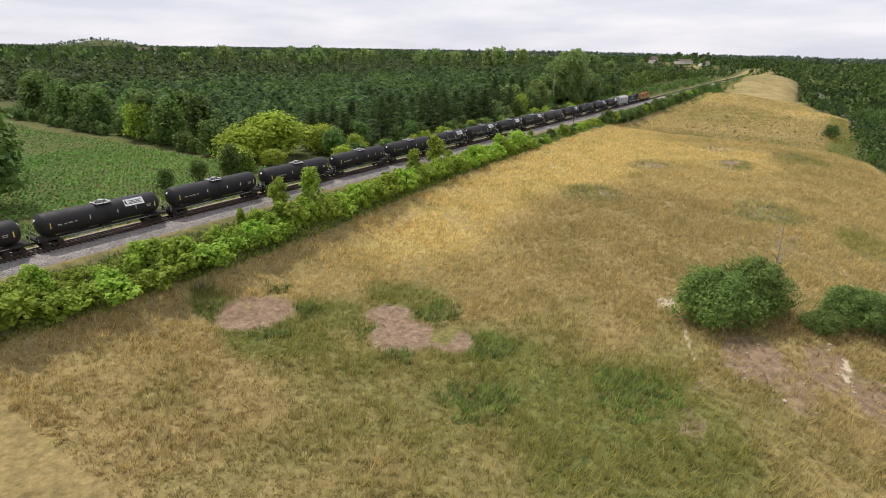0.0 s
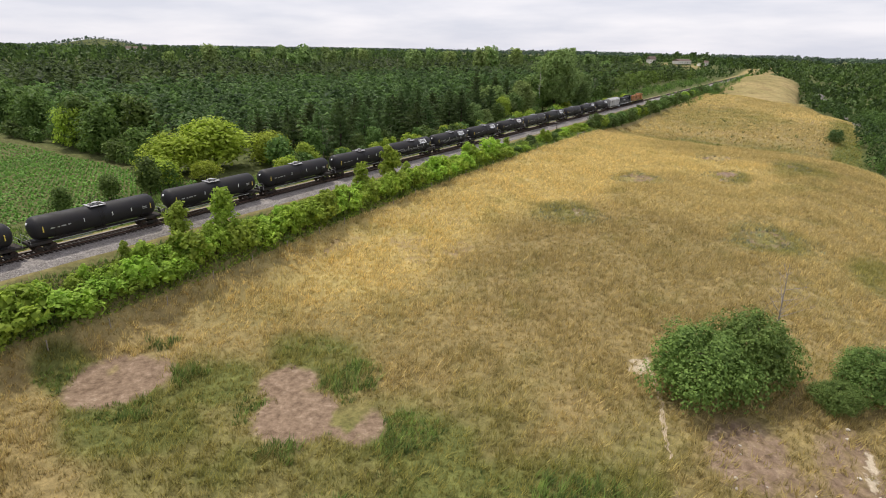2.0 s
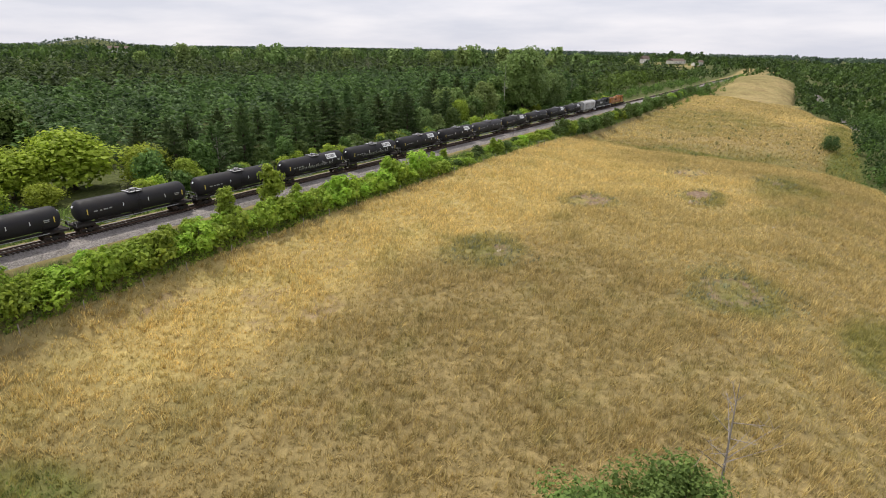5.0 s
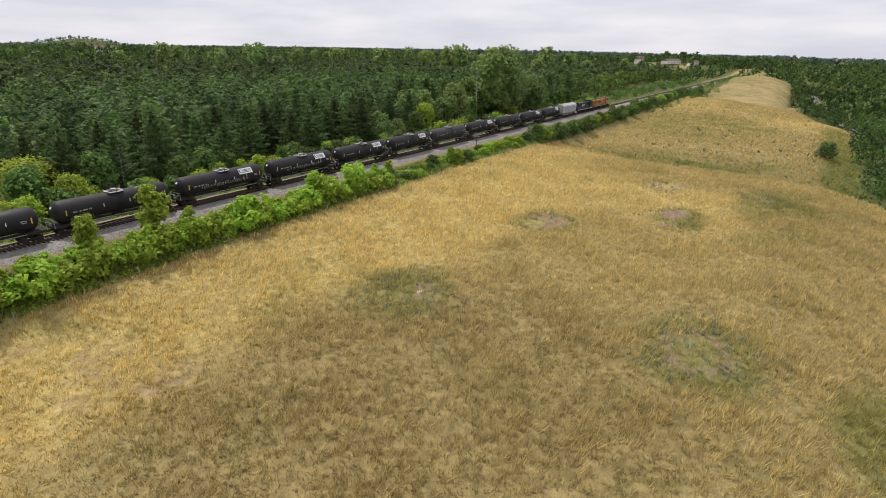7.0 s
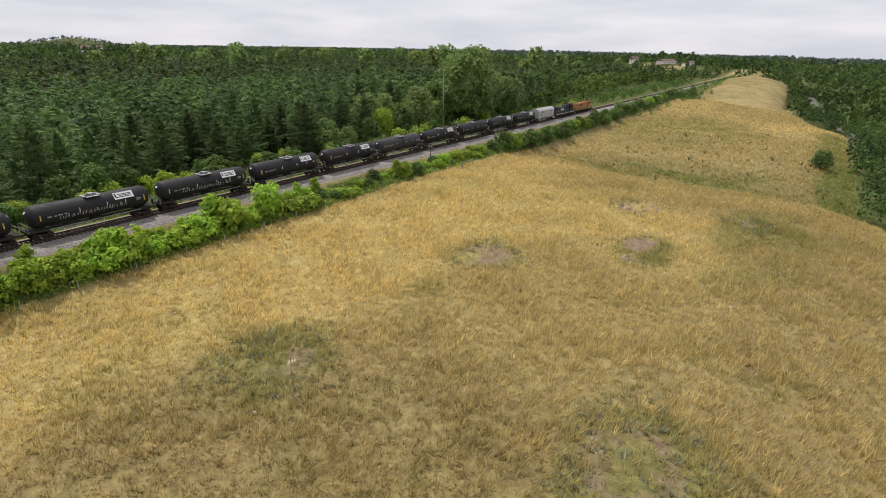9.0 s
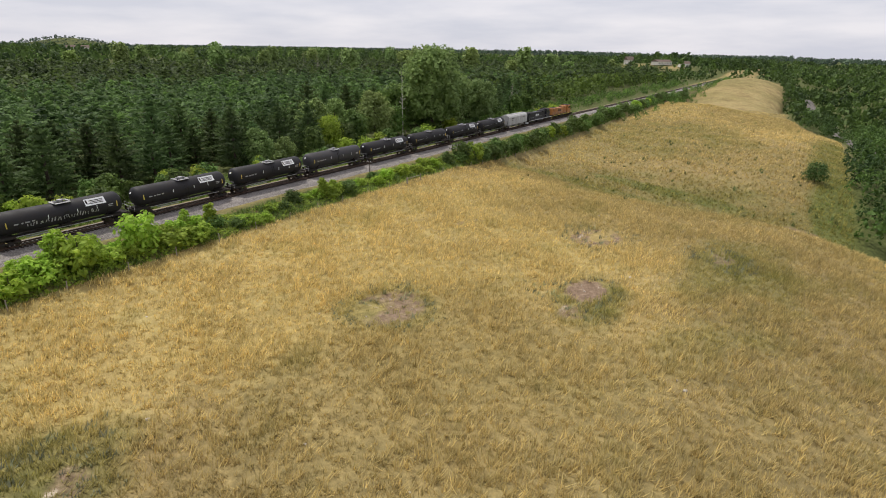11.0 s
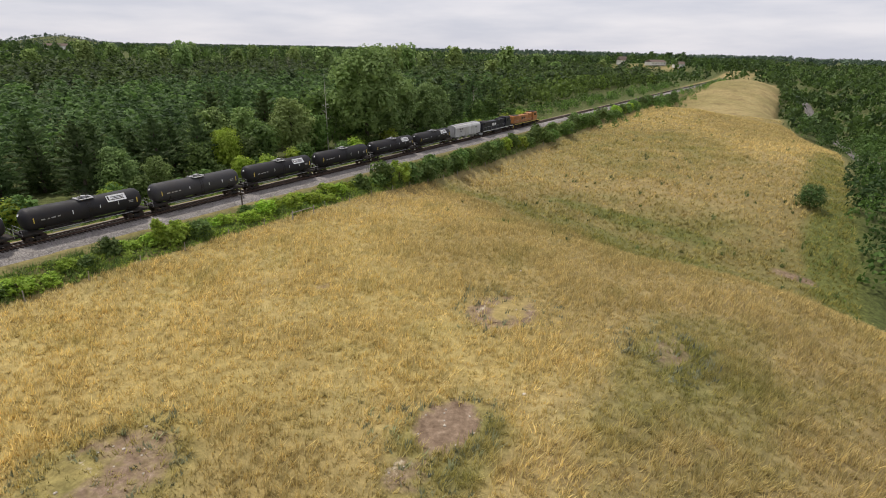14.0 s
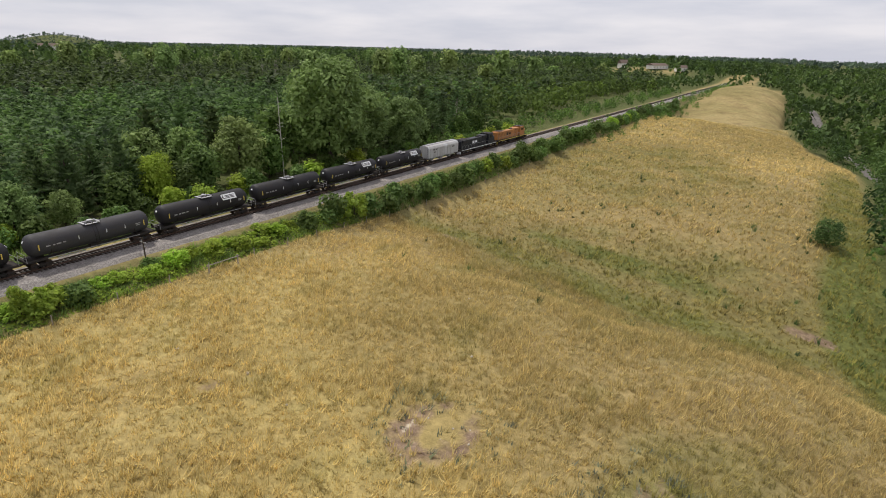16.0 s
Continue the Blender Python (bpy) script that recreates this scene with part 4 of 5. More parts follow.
SAPLINGS = [tree_kind("sapling", 90 + i, 3.2, 0.2, 5.6, 12, 1000, 0.21, M_SHRUB, 0.07, "bushy green sapling standing out of the hedgerow", "sapling") for i in range(2)]

UNDER = [tree_kind("shrub", 110 + i, 4.6, 0.0, 3.6, 10, 620, 0.27, M_LEAF_YELLOW if i == 0 else M_LEAF, 0.07, "yellow-green bush at the forest edge behind the train" if i == 0 else "dark green bush at the forest edge behind the train", "shrub") for i in range(4)]
HIGH = [tree_kind("broadleaf_tree", 120 + i, 10.0, 1.5, 13.5, 16, 620, 0.7, M_LEAF_TALL, 0.3, "tall broadleaf tree standing above the far woods") for i in range(3)]

# pines behind the railway
for s in np.arange(74, 330, 8.6):
    for row, p in enumerate((-27, -35.5, -44)):
        if rnd.random() < 0.08 or (196 < s < 262 and row < 2):
            continue
        plant(rnd.choice(PINES), s + rnd.uniform(-2.2, 2.2), p + rnd.uniform(-2, 2), rnd.uniform(0.72, 1.12), rnd.uniform(0, 360), rnd.uniform(0.85, 1.12))

# edge of the crop field: broadleaf trees, and the bright ones beside the line
plant(YELLOWS[0], 58, -35, 1.65, 0, 0.66)
plant(YELLOWS[1], 69, -29, 1.0, 80, 0.75)
plant(YELLOWS[0], 48, -36, 1.25, 200, 0.68)
plant(YELLOWS[1], 41, -29, 0.8, 250, 0.66)
plant(YELLOWS[0], 49, -26, 0.6, 20, 0.66)
plant(YELLOWS[1], 52, -88, 1.0, 140, 1.1)
for s, p, k in ((52, -74, 1.15), (54, -88, 1.2), (57, -99, 1.3), (62, -110, 1.0), (56, -121, 1.2), (60, -134, 1.3), (58, -147, 1.25), (62, -160, 1.3), (60, -176, 1.4), (64, -190, 1.3), (50, -52, 0.8), (30, -28, 0.42), (41, -27, 0.45), (64, -76, 1.2), (68, -92, 1.2),
                (-6, -35, 1.65), (-14, -46, 1.6), (72, -205, 1.4), (80, -222, 1.5), (40, -215, 1.5), (20, -222, 1.6), (0, -228, 1.5), (-20, -225, 1.6)):
    plant(rnd.choice(BROADS), s, p, k, rnd.uniform(0, 360))
plant(TALL, 229, -21, 1.08, 20)
plant(TALL, 246, -25, 0.80, 130)
plant(TALL, 260, -20, 0.66, 250)
plant(WILLOW, 205, -26, 1.15, 30, 1.0)
plant(WILLOW, 196, -34, 0.9, 130, 1.1)
plant(WILLOW, 158, -23, 0.72, 70, 1.0)
plant(WILLOW, 165, -22, 0.52, 190, 1.0)
plant(WILLOW, 186, -33, 1.05, 250, 1.0)
plant(YELLOWS[1], 184, -25, 0.72, 10, 1.35)
plant(YELLOWS[0], 155, -19, 0.36, 300)
plant(YELLOWS[1], 132, -19, 0.40, 40)
plant(YELLOWS[0], 72, -20, 0.62, 300, 0.9)
plant(YELLOWS[1], 84, -19, 0.40, 100, 0.8)
for s, p, k in ((240, -31, 1.3), (219, -29, 1.4), (212, -25, 0.95), (194, -25, 0.95), (188, -23, 0.7), (236, -32, 1.5), (91, -20, 0.52), (97, -19.5, 0.62), (103, -21, 0.5), (36, -25, 0.62), (20, -24, 0.42), (66, -22, 0.7), (78, -24, 0.75), (175, -22, 0.7), (268, -28, 1.0), (276, -24, 0.8), (118, -20, 0.42), (300, -24, 0.8), (312, -25, 0.9)):
    plant(rnd.choice(BROADS), s, p, k, rnd.uniform(0, 360))
for s in np.arange(58, 330, 4.2):
    plant(UNDER[0] if rnd.random() < 0.3 else UNDER[rnd.randint(1, 3)], s + rnd.uniform(-3, 3), -17 + rnd.uniform(-4, 4), rnd.uniform(0.75, 1.5), rnd.uniform(0, 360))

# hedgerow between railway and pasture
for s in np.arange(-34, 120, 2.5):
    hi = 10.8 if s > 20 else 11.6
    for j in range(2):
        p = 7.9 + (hi + 0.3 - 7.9) * (j + rnd.uniform(0.1, 0.9)) / 2
        plant(rnd.choice(SHRUBS), s + rnd.uniform(-1, 1), p, rnd.uniform(0.6, 1.15) if j == 0 else rnd.uniform(0.85, 1.5), rnd.uniform(0, 360), rnd.uniform(0.65, 1.2), 0.2)
for s in np.arange(120, 200, 2.7):
    plant(rnd.choice(SHRUBS + UNDER[1:]), s + rnd.uniform(-1, 1), rnd.uniform(8.0, 11.2), rnd.uniform(0.6, 1.05), rnd.uniform(0, 360), rnd.uniform(0.6, 0.9), 0.2)
for s, p, k in ((22, 7.0, 1.25), (29, 7.5, 1.4), (61, 7.5, 1.15), (70, 7.4, 1.6), (75, 8.0, 0.8), (100, 8.5, 1.0), (118, 8.0, 0.7), (146, 9.5, 0.75), (122, 8.8, 0.8), (148, 10.5, 0.7), (8, 8.5, 0.5), (14, 6.8, 0.5), (-16, 9, 0.8)):
    plant(rnd.choice(SAPLINGS), s, p, k, rnd.uniform(0, 360))
for s in np.arange(198, 520, 4.6):
    plant(rnd.choice(UNDER[1:] + SHRUBS[:1]), s, 10.5 + rnd.uniform(-2, 2.5), rnd.uniform(0.9, 1.5), rnd.uniform(0, 360))

# tangled vines and brambles that fill the hedgerow
bram_rng = np.random.default_rng(17)
n = 30000
bs, bp = bram_rng.uniform(-36, 205, n), bram_rng.uniform(6.5, 12.6, n)
mound = (1.5 - 0.8 * smooth(90, 150, bs)) * np.clip(1 - ((bp - 9.7) / 3.4) ** 2, 0.05, 1) * (0.55 + 0.45 * np.sin(bs * 0.9 + 2.2 * np.sin(bp * 0.7 + bs * 0.17)))
keep = bram_rng.random(n) < np.clip(0.35 + mound, 0, 1)
bs, bp, mound = bs[keep], bp[keep], mound[keep]
bz = height(bs, bp) + np.maximum(0.1, mound) * bram_rng.uniform(0.55, 1.15, len(bs))
bc = np.column_stack([ORIGIN.x + ALONG.x * bs + RIGHT.x * bp, ORIGIN.y + ALONG.y * bs + RIGHT.y * bp, bz])
bn = np.tile(np.array([0.15, -0.35, 0.6]), (len(bs), 1)) + bram_rng.normal(0, 0.3, (len(bs), 3))
v, f = leaf_quads(bram_rng, bc, bn, 0.24)
tagged(new("brambles", mesh_of("brambles", v, f, M_SHRUB)), "tangled bright green vines and brambles along the fence", "undergrowth", kind="stuff")

# bushes under the trees at the crop's edge
for p in np.arange(-40, -200, -4.6):
    plant(UNDER[rnd.randint(1, 3)], 49.5 + 0.02 * (-p) + rnd.uniform(-1.5, 2), p, rnd.uniform(0.8, 1.5), rnd.uniform(0, 360))

# thicket in the valley
THICKET = [tree_kind("large_bush", 101 + i, 11.5, -0.3, 6.8, 54, 11000, 0.165, M_THICKET, 0.14, "big rounded dark green bush in the dry gully", "bush", None, 0.86, 0.62) for i in range(2)]
plant(THICKET[0], 36.2, 75.6, 1.05, 30, 1.0)
plant(THICKET[1], 41.5, 79.5, 0.95, 100, 1.2)
plant(THICKET[1], 47.5, 91.5, 0.80, 10, 0.95)
plant(THICKET[0], 50.5, 97.5, 0.95, 190, 0.9)
plant(THICKET[0], 42.5, 88.0, 0.50, 190, 0.8)
LONE = tree_kind("lone_bush", 131, 7.4, -0.3, 6.2, 30, 3200, 0.17, M_LEAF_DARK, 0.12, "single dark green bush standing in the pasture", "bush", None, 0.8, 0.8)
plant(LONE, 262.5, 91.0, 1.0, 60)
plant(THICKET[0], 52.0, 104.0, 0.9, 190, 0.85)


def dead_tree(seed, tall, spread, material, label, s, p, name="dead_tree", radius=0.14):
    rng = random.Random(seed)
    root = thing(name, Matrix.Translation(spot(s, p)), label, "dead tree")
    bm = bmesh.new()
    tip = Vector((rng.uniform(-0.4, 0.4), rng.uniform(-0.4, 0.4), tall))
    rod(bm, (0, 0, -0.4), tip, radius, radius * 0.15, 7)
    part("trunk", bm, material, root)
    bm = bmesh.new()
    for i in range(16):
        t = rng.uniform(0.3, 0.95)
        a = Vector((0, 0, 0)).lerp(tip, t)
        ang = rng.uniform(0, 6.28)
        l = spread * (1.1 - t) * rng.uniform(0.5, 1.1)
        b = a + Vector((math.cos(ang) * l, math.sin(ang) * l, l * rng.uniform(0.3, 1.0)))
        rod(bm, a, b, radius * 0.3, 0.012, 4)
        for _ in range(3):
            c = a.lerp(b, rng.uniform(0.4, 0.9))
            rod(bm, c, c + Vector((rng.uniform(-1, 1), rng.uniform(-1, 1), rng.uniform(0.1, 1))) * l * 0.35, radius * 0.12, 0.01, 3)
    tag_stuff(part("branches", bm, material, root))
    return root


dead_tree(1, 12.0, 6.0, M_DEAD, "bare grey dead tree behind the big bush", 47.0, 81.5)
dead_tree(2, 10.5, 6.0, M_DEAD, "bare grey dead tree in the thicket", 47.0, 94.5)
dead_tree(3, 21.0, 2.4, M_PALE, "tall pale bare trunk behind the train", 214, -22, "bare_trunk", 0.17)
dead_tree(4, 15.0, 5.0, M_DEAD, "grey dead tree among the green ones", 222, -27)
dead_tree(5, 9.0, 4.0, M_DEAD, "grey dead tree at the pine edge", 83, -25)
dead_tree(6, 14.0, 6.0, M_DEAD, "grey dead tree at the forest edge", 300, -26)

for i in range(34):
    plant(rnd.choice(HIGH), rnd.uniform(330, 820), -rnd.uniform(90, 640), rnd.uniform(1.5, 2.2), rnd.uniform(0, 360), rnd.uniform(0.9, 1.25))
for i, (s, p) in enumerate(((455, -300), (462, -292), (448, -310), (440, -285))):
    dead_tree(10 + i, 24.0, 6.0, M_DEAD, "tall grey dead tree rising above the pines", s, p)

# far and inner woods: uncountable
wood_rng = np.random.default_rng(5)
PROTO_PINE = [rough_tree(200 + i, True, 190, 0.070) for i in range(5)]
PROTO_BROAD = [rough_tree(220 + i, False, 80, 0.085) for i in range(5)]
PROTO_EDGE = [rough_tree(280 + i, False, 220, 0.052) for i in range(5)]
PROTO_PINE_FAR = [rough_tree(240 + i, True, 40, 0.14) for i in range(5)]
PROTO_RIDGE = [rough_tree(300 + i, False, 14, 0.22) for i in range(5)]
PROTO_BROAD_FAR = [rough_tree(260 + i, False, 26, 0.165) for i in range(5)]


def wood(name, label, protos, material, rows):
    v, f, tone = merged(wood_rng, protos, rows)
    me = mesh_of(name, v, f, material)
    me.attributes.new("tone", "FLOAT", "POINT").data.foreach_set("value", tone)
    tagged(new(name, me), label, "forest", kind="stuff")


def scatter(s0, s1, p0, p1, step, size, keep=1.0, test=None):
    out = []
    for s in np.arange(s0, s1, step):
        for p in np.arange(p0, p1, step):
            a, b = s + wood_rng.uniform(-0.7, 0.7) * step, p + wood_rng.uniform(-0.7, 0.7) * step
            if wood_rng.random() > keep or (test and not test(a, b)):
                continue
            if math.hypot((a - 932) / 30, (b + 115) / 48) < 1 or math.hypot(a - 575, b + 995) < 40:   # hay fields round the farms
                continue
            q = spot(a, b, -0.3)
            out.append((q.x, q.y, q.z, wood_rng.uniform(*size), wood_rng.uniform(0, 6.28)))
    return out


def right_edge(s):
    return float(np.interp(s, [-200, 120, 195, 390, 415, 470, 560, 800, 900], [125, 108, 101, 100, 84, 76, 69, 56, 20]))


def clear_of_lane(s, p):
    return p > right_edge(s) + 1.5 and abs(p - old_line(s)[0]) > 4.0 if s > 300 else p > right_edge(s) + 1.5


wood("pine_forest", "dense dark green pine plantation", PROTO_PINE, M_PINE, scatter(64, 430, -190, -50, 8.4, (10.5, 16.0), 0.97, lambda s, p: s > 62 + 0.02 * -p))
wood("broadleaf_forest", "mixed green broadleaf forest along the railway", PROTO_BROAD, M_LEAF, scatter(330, 640, -110, -26, 8.5, (9, 15), 0.8, lambda s, p: not (470 < s < 590 and p > -42)))
wood("pine_forest", "dense dark green pine plantation", PROTO_PINE_FAR, M_PINE, scatter(62, 950, -560, -190, 10.5, (10, 15.5), 0.97, lambda s, p: s > 62 + 0.05 * -p))
wood("pine_forest", "dark pine stand beyond the cottonwood", PROTO_PINE_FAR, M_PINE, scatter(330, 800, -190, -60, 8.0, (11, 17), 0.8))
wood("broadleaf_forest", "far green broadleaf woods reaching to the horizon", PROTO_BROAD_FAR, M_LEAF_DARK, scatter(-100, 1500, -1250, -560, 26, (13, 21), 0.85) + scatter(900, 1900, -560, 20, 19, (11, 19), 0.75, lambda s, p: abs(p) > 12) + scatter(640, 900, -60, -14, 12, (7, 12), 0.7))
wood("broadleaf_forest", "green broadleaf woods beside the pasture", PROTO_EDGE, M_LEAF_DARK, scatter(130, 430, 70, 128, 7.5, (7.0, 11.5), 0.95, clear_of_lane))
wood("broadleaf_forest", "green broadleaf woods beyond the pasture", PROTO_BROAD_FAR, M_LEAF_DARK, scatter(160, 430, 128, 190, 9, (8, 12), 0.9, clear_of_lane) + scatter(430, 480, 60, 175, 9, (8, 12), 0.9, clear_of_lane) + scatter(480, 1000, 40, 420, 11.5, (8, 13), 0.9, clear_of_lane) + scatter(230, 480, 190, 420, 11, (7, 11), 0.8) + scatter(820, 1900, -10, 900, 24, (10, 17), 0.75))
# no haze in the air; the ridge's leaf colour carries it
wood("broadleaf_forest", "wooded ridge on the horizon with haze in its leaf colour", PROTO_RIDGE, M_RIDGE_HAZE, scatter(200, 3600, -3300, -1250, 40, (11, 16), 0.8) + scatter(850, 1550, -2750, -2050, 17, (6, 9), 0.95) + scatter(1900, 3800, -1250, 1500, 50, (15, 24), 0.8))
wood("hedge_bushes", "green bushes lining the railway far ahead", PROTO_BROAD, M_LEAF, scatter(330, 830, 7, 18, 5.0, (2.5, 4.5), 0.8) + scatter(250, 640, -24, -9, 5.0, (3.0, 6.0), 0.75))

# crop rows
crop_rng = np.random.default_rng(8)
proto_crop = []
for i in range(4):
    n = 6
    a = crop_rng.uniform(0, 6.28, n)
    c = np.column_stack([0.30 * np.cos(a) * crop_rng.random(n), 0.30 * np.sin(a) * crop_rng.random(n), crop_rng.uniform(0.15, 0.62, n)])
    proto_crop.append(leaf_quads(crop_rng, c, np.column_stack([np.cos(a), np.sin(a), np.ones(n)]), 0.36))
rows = []
for k, p in enumerate(np.arange(-24, -212, -1.5)):
    for s in np.arange(-50 + 0.05 * p, 46, 0.9 if p > -90 else 1.8):
        if s > 46 - 0.13 * abs(p + 24) + 0.11 * abs(p + 24):
            continue
        q = spot(s + crop_rng.uniform(-0.15, 0.15), p + crop_rng.uniform(-0.1, 0.1))
        rows.append((q.x, q.y, q.z, crop_rng.uniform(0.8, 1.25), crop_rng.uniform(0, 6.28)))
v, f, crop_tone = merged(crop_rng, proto_crop, rows)
tagged(new("crop_rows", mesh_of("crop_rows", v, f, M_CROP)), "green rows of a low field crop behind the railway", "crop", kind="stuff")

# ---- pasture grass, weeds, stones ----
def tufts(name, label, seed, s0, s1, p0, p1, count, tall, blades, material, wide=0.05, accept=None):
    rng = np.random.default_rng(seed)
    s, p = rng.uniform(s0, s1, count), rng.uniform(p0, p1, count)
    bare = np.maximum(spots(SOIL, s, p), spots(SAND, s, p))
    edge = np.interp(s, [-200, 120, 195, 390, 415, 470, 560, 800], [125, 108, 101, 100, 84, 76, 69, 56])
    ok = (bare < 0.40 + 0.5 * rng.random(count) ** 1.5) & (p < edge)
    if accept is not None:
        ok &= accept(s, p, rng)
    s, p = s[ok], p[ok]
    n = len(s)
    z = height(s, p)
    x, y = ORIGIN.x + ALONG.x * s + RIGHT.x * p, ORIGIN.y + ALONG.y * s + RIGHT.y * p
    clump = 0.55 + 0.75 * (0.5 + 0.5 * np.sin(s * 0.37 + 2 * np.sin(p * 0.21))) * rng.uniform(0.5, 1.0, n)
    base = np.repeat(np.column_stack([x, y, z]), blades, axis=0)
    m = len(base)
    off = rng.normal(0, 0.17, (m, 2))
    base[:, :2] += off
    h = tall * np.repeat(clump, blades) * rng.uniform(0.6, 1.25, m)
    w = wide * rng.uniform(0.6, 1.5, m)
    # each blade bends over its broad side, tufts together and with the wind
    lean = rng.normal(0, 0.36, (m, 2)) + np.repeat(rng.normal(0, 0.36, (n, 2)), blades, axis=0) + np.array([0.30, 0.10])
    far = np.linalg.norm(lean, axis=1) + 1e-6
    u = np.column_stack([-lean[:, 1] / far, lean[:, 0] / far, np.zeros(m)])
    v0, v1 = base - u * w[:, None], base + u * w[:, None]
    v0[:, 2] -= 0.05
    v1[:, 2] -= 0.05
    v2 = base + np.column_stack([lean * h[:, None], h])
    verts = np.stack([v0, v1, v2], axis=1).reshape(-1, 3)
    me = mesh_of(name, verts, np.arange(m * 3).reshape(m, 3), material)
    for key, value in (("green", spots(GREEN, s, p)), ("dun", spots(DUN, s, p)), ("gold", spots(GOLD, s, p)), ("tone", rng.random(n))):
        me.attributes.new(key, "FLOAT", "POINT").data.foreach_set("value", np.repeat(np.repeat(value, blades), 3))
    return tagged(new(name, me), label, "grass", kind="stuff")


tufts("dry_grass", "straw-coloured dry pasture grass in ragged tufts", 31, -25, 215, 12.6, 104, 105000, 0.72, 6, M_GRASS, 0.038)
tufts("dry_grass", "straw-coloured dry grass on the farther rise", 32, 215, 480, 14, 102, 34000, 0.7, 4, M_GRASS, 0.10)
tufts("verge_grass", "tall green and yellow grass on the railway verge", 33, -40, 330, 6.0, 12.4, 16000, 0.75, 5, M_WEED, 0.06, lambda s, p, r: r.random(len(s)) < 0.85)
tufts("green_grass", "lush green grass in the damp hollows", 34, -25, 300, 14, 102, 60000, 0.36, 5, M_WEED, 0.05, lambda s, p, r: spots(GREEN, s, p) * (0.55 + 0.45 * np.sin(s * 0.5 + 3 * np.sin(p * 0.31))) > 0.42 + 0.2 * r.random(len(s)))
tufts("forest_edge_grass", "rough green grass along the forest edge", 35, -40, 330, -22, -5.2, 14000, 0.8, 4, M_WEED, 0.12)
tufts("tall_weeds", "scattered dark dry weed stalks on the far slope", 36, 190, 400, 24, 98, 170, 1.1, 14, M_LEAF_DARK, 0.06)


def near_rims(rows, inner, outer, dense):
    """Keeps plants that stand in ragged rings round the given spots."""
    def accept(s, p, rng):
        ok = np.zeros(len(s), bool)
        for a, b, r in rows:
            q = np.hypot(s - a, p - b) / r + 0.25 * np.sin(3 * np.arctan2(p - b, s - a) + a)
            ok |= (q > inner) & (q < outer - 0.9 * rng.random(len(s)) ** 2)
        return ok & (rng.random(len(s)) < dense)
    return accept


RIMS = [(1.4, 27.6, 1.6), (-0.5, 17.5, 1.2), (9.0, 26.6, 1.3), (8.8, 38.4, 1.4), (18.4, 42.8, 2.0), (6.3, 45.1, 1.2), (3.2, 57.3, 2.4), (14.3, 53.3, 2.0), (14.2, 71.2, 2.8), (10.5, 18.7, 1.0), (13.3, 45.9, 1.4)]
tufts("lush_weeds", "lush dark green weed clumps round the bare soil", 37, -12, 34, 10, 80, 60000, 0.85, 7, M_WEED, 0.06, near_rims(RIMS, -1.0, 1.8, 0.22))
tufts("thistles", "grey-green thistles round worn patches", 38, 70, 172, 34, 88, 90000, 0.55, 6, M_THISTLE, 0.07, near_rims([(81.5, 43.4, 5.2), (87.8, 78.0, 5.6), (135.5, 65.0, 4.6), (119.0, 46.5, 4.8), (158.5, 59.5, 4.6), (160.7, 77.6, 4.6)], 0.35, 1.5, 0.09))


def sandy_track(points, width):
    """A narrow trodden strip that lies on the ground."""
    n, vs = 40, []
    rng = np.random.default_rng(4)
    k = np.linspace(0, len(points) - 1, n)
    ss, ps = (np.interp(k, range(len(points)), [q[i] for q in points]) for i in (0, 1))
    for i in range(n):
        w = width * rng.uniform(0.55, 1.3) * (1.5 - k[i] / (len(points) - 1))
        mid = ps[i] + 0.12 * rng.normal()
        vs += [tuple(spot(ss[i], mid - w, 0.01)), tuple(spot(ss[i], mid, 0.05)), tuple(spot(ss[i], mid + w, 0.01))]
    fs = [(i * 3 + j, i * 3 + j + 1, i * 3 + j + 4, i * 3 + j + 3) for i in range(n - 1) for j in range(2)]
    tagged(new("animal_track", mesh_of("animal_track", vs, np.array(fs), M_SAND)), "narrow pale sandy animal track beside the big bush", "path", kind="structure")


sandy_track([(38.9, 69.3), (36.8, 70.8), (32.4, 72.7), (28.3, 73.8), (24.7, 75.3)], 0.30)


def stone(seed, s, p, size):
    rng = random.Random(seed)
    bm = bmesh.new()
    bmesh.ops.create_icosphere(bm, subdivisions=2, radius=size)
    for v in bm.verts:
        v.co *= 1 + 0.35 * noise.noise(v.co * (2.2 / size) + Vector((seed, 0, 0)))
        v.co.z *= 0.6
    me = bpy.data.meshes.new("stone")
    bm.to_mesh(me)
    bm.free()
    me.materials.append(M_ROCK)
    ob = new("stone", me)
    ob.matrix_basis = Matrix.Translation(spot(s, p, size * 0.25)) @ pose(0, 0, 0, 0, 0, rng.uniform(0, 360))
    return tagged(ob, "pale field stone lying in the dry grass", "stone", "field stones")


GULLY = [(29.5, 81.0, 5.5, 4.0), (34.0, 89.0, 6.0, 3.0), (31.0, 94.0, 5.0, 3.0), (26.0, 86.0, 5.0, 2.5)]
WORN = [(137.5, 65.1, 3.6, 2.8), (131.0, 65.2, 2.6, 2.2), (119.0, 47.0, 4.6, 4.2), (158.3, 59.6, 4.6, 4.0)]
for i in range(78):
    if i < 54:
        a = rnd.choice(GULLY if i < 22 else WORN)
        s, p = a[0] + rnd.uniform(-0.9, 0.9) * a[2], a[1] + rnd.uniform(-0.9, 0.9) * a[3]
    else:
        s, p = rnd.uniform(70, 190), rnd.uniform(24, 92)
    stone(i, s, p, rnd.uniform(0.06, 0.15) if 22 <= i < 54 else rnd.uniform(0.08, 0.24))

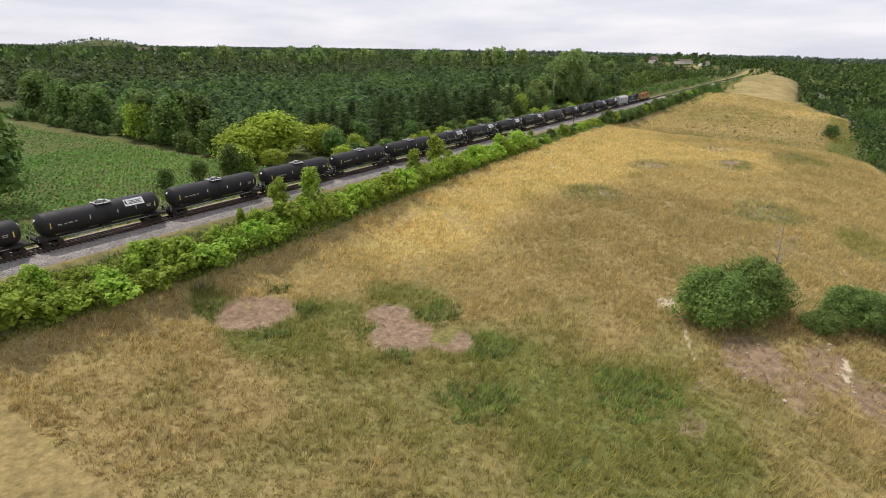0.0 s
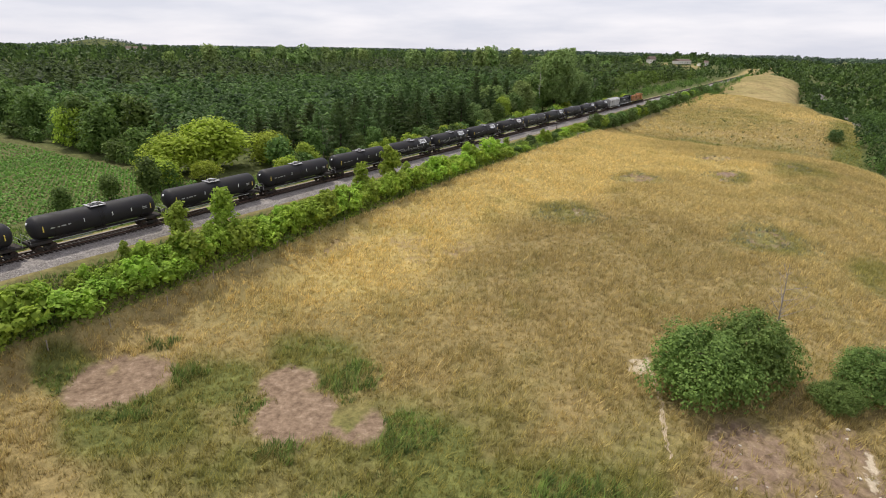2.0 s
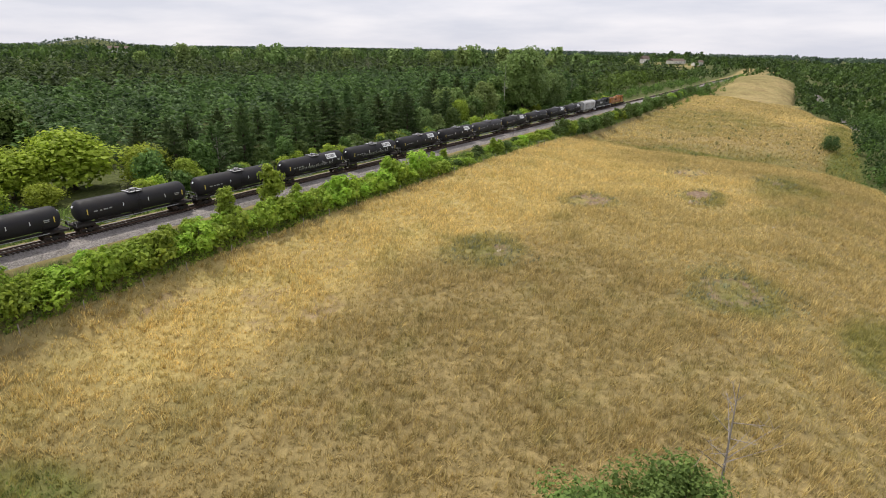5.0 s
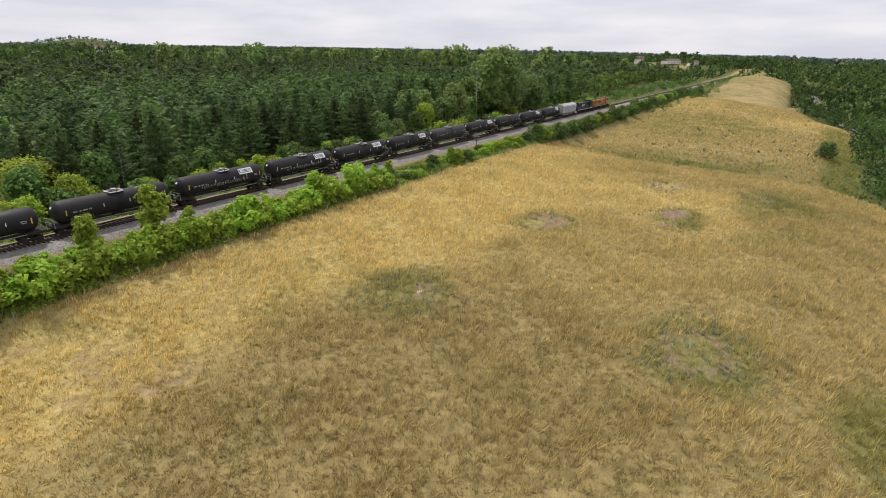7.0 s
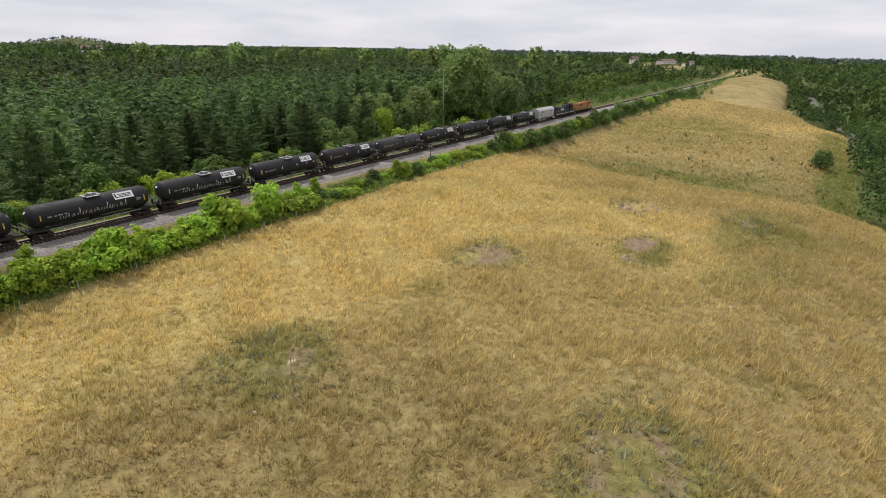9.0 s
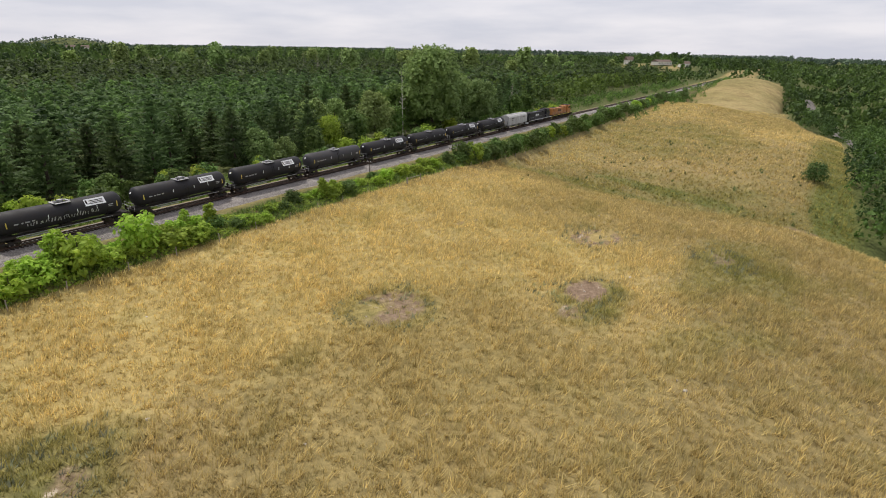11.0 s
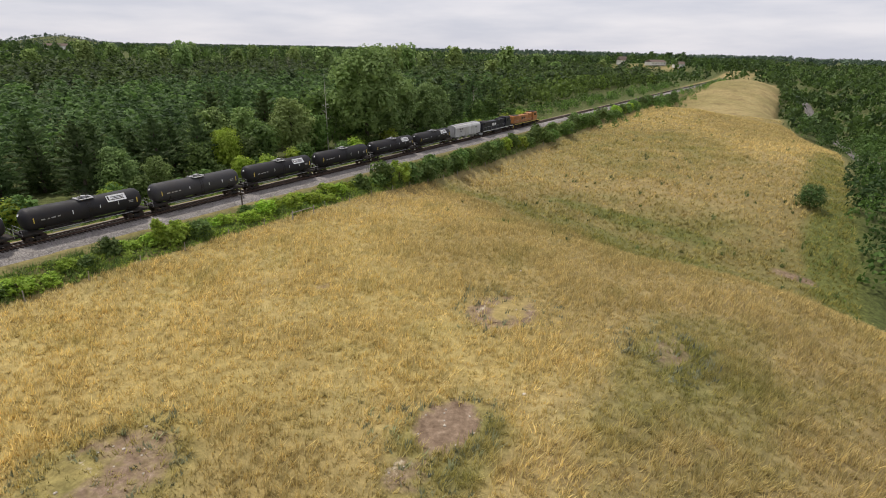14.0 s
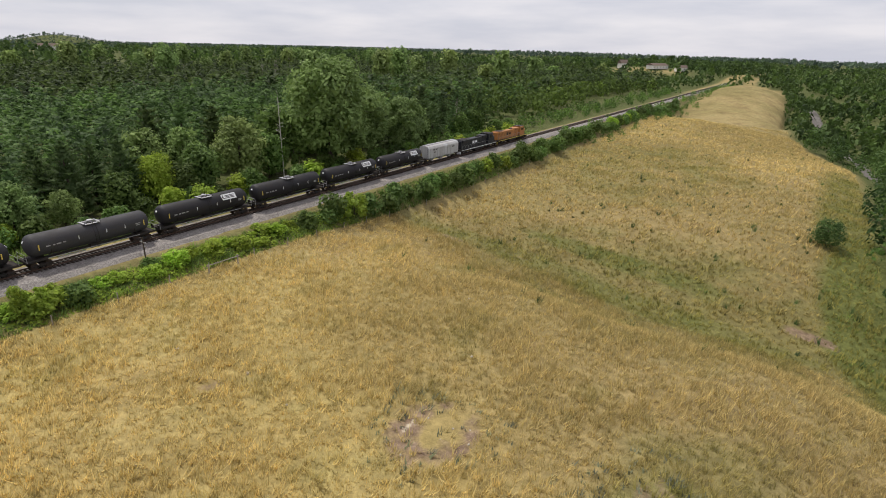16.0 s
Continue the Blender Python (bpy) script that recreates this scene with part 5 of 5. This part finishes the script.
# ---- mast, fence, far houses ----
mast = thing("signal_mast", Matrix.Translation(spot(162.4, 7.6)) @ pose(0, 0, 0, 0, 0, HEADING), "weathered wooden line pole with small crossarms beside the track", "pole")
part("post", rods(((0, 0, -0.5), (0, 0, 4.6), 0.12, 0.09)), M_BARK, mast)
for z in (3.2, 3.8):
    part("crossarm", boxes((0, 0, z, 1.6, 0.1, 0.1), bevel=0.01), M_DEAD, mast)
for x in (-0.7, -0.3, 0.3, 0.7):
    part("insulator", rods(((x, 0, 3.85), (x, 0, 4.02), 0.04, 0.03)), M_WHITE, mast)


def fence_post(s, p, tall=1.3):
    bm = rods(((0, 0, -0.3), (0.03, 0, tall), 0.07, 0.06), sides=7)
    me = bpy.data.meshes.new("fence_post")
    bm.to_mesh(me)
    bm.free()
    me.materials.append(M_DEAD)
    ob = new("fence_post", me)
    ob.matrix_basis = Matrix.Translation(spot(s, p)) @ pose(0, 0, 0, rnd.uniform(-5, 5), rnd.uniform(-5, 5), 0)
    tagged(ob, "grey wooden fence post at the pasture's edge", "fence post", "pasture fence posts")


for s in np.arange(-20, 300, 7.0):
    fence_post(s + rnd.uniform(-0.6, 0.6), 13.0 if s > 20 else 13.8)


def brace(s, p, length):
    root = thing("rail_brace", Matrix.Translation(spot(s, p)) @ pose(0, 0, 0, 0, 0, HEADING), "grey wooden corner brace of the pasture fence", "fence")
    for y in (0, length):
        part("post", rods(((0, y, -0.3), (0, y, 1.5), 0.1)), M_DEAD, root)
    part("rail", rods(((0, -0.3, 1.25), (0, length + 0.3, 1.2), 0.07)), M_DEAD, root)


brace(168, 13.6, 5.0)


def house(s, p, w, d, h, roof_h, label, wall=None, windows=2, turn=0.0):
    root = thing("house", Matrix.Translation(spot(s, p, -0.3)) @ pose(0, 0, 0, 0, 0, turn), label, "house")
    part("wall", boxes((0, 0, h / 2, w, d, h)), wall or M_SIDING, root)
    bm = bmesh.new()
    pts = [(-w / 2 - 0.5, -d / 2 - 0.6, h), (w / 2 + 0.5, -d / 2 - 0.6, h), (w / 2 + 0.5, d / 2 + 0.6, h), (-w / 2 - 0.5, d / 2 + 0.6, h), (-w / 2 - 0.5, 0, h + roof_h), (w / 2 + 0.5, 0, h + roof_h)]
    vs = [bm.verts.new(q) for q in pts]
    for f in ((0, 1, 5, 4), (2, 3, 4, 5), (0, 4, 3), (1, 2, 5), (3, 2, 1, 0)):
        bm.faces.new([vs[i] for i in f])
    part("roof", bm, M_ROOF, root)
    for i in range(windows):
        x = -w / 2 + w * (i + 0.5) / windows
        part("window", boxes((x, -d / 2 - 0.02, h * 0.55, 1.2, 0.08, 1.4)), M_GLASS, root)


house(948, -150, 12, 9, 6.5, 5, "white farmhouse with a brown roof on a far rise", None, 3, 20)
house(952, -104, 30, 12, 4.5, 3, "long pale farm building on a far rise", M_SIDING, 5, 30)
house(946, -72, 14, 9, 5, 3, "small white house beside far trees", None, 2, 0)
house(580, -1000, 34, 14, 7, 4, "long white barn on the far hillside", M_SIDING, 4, 30)
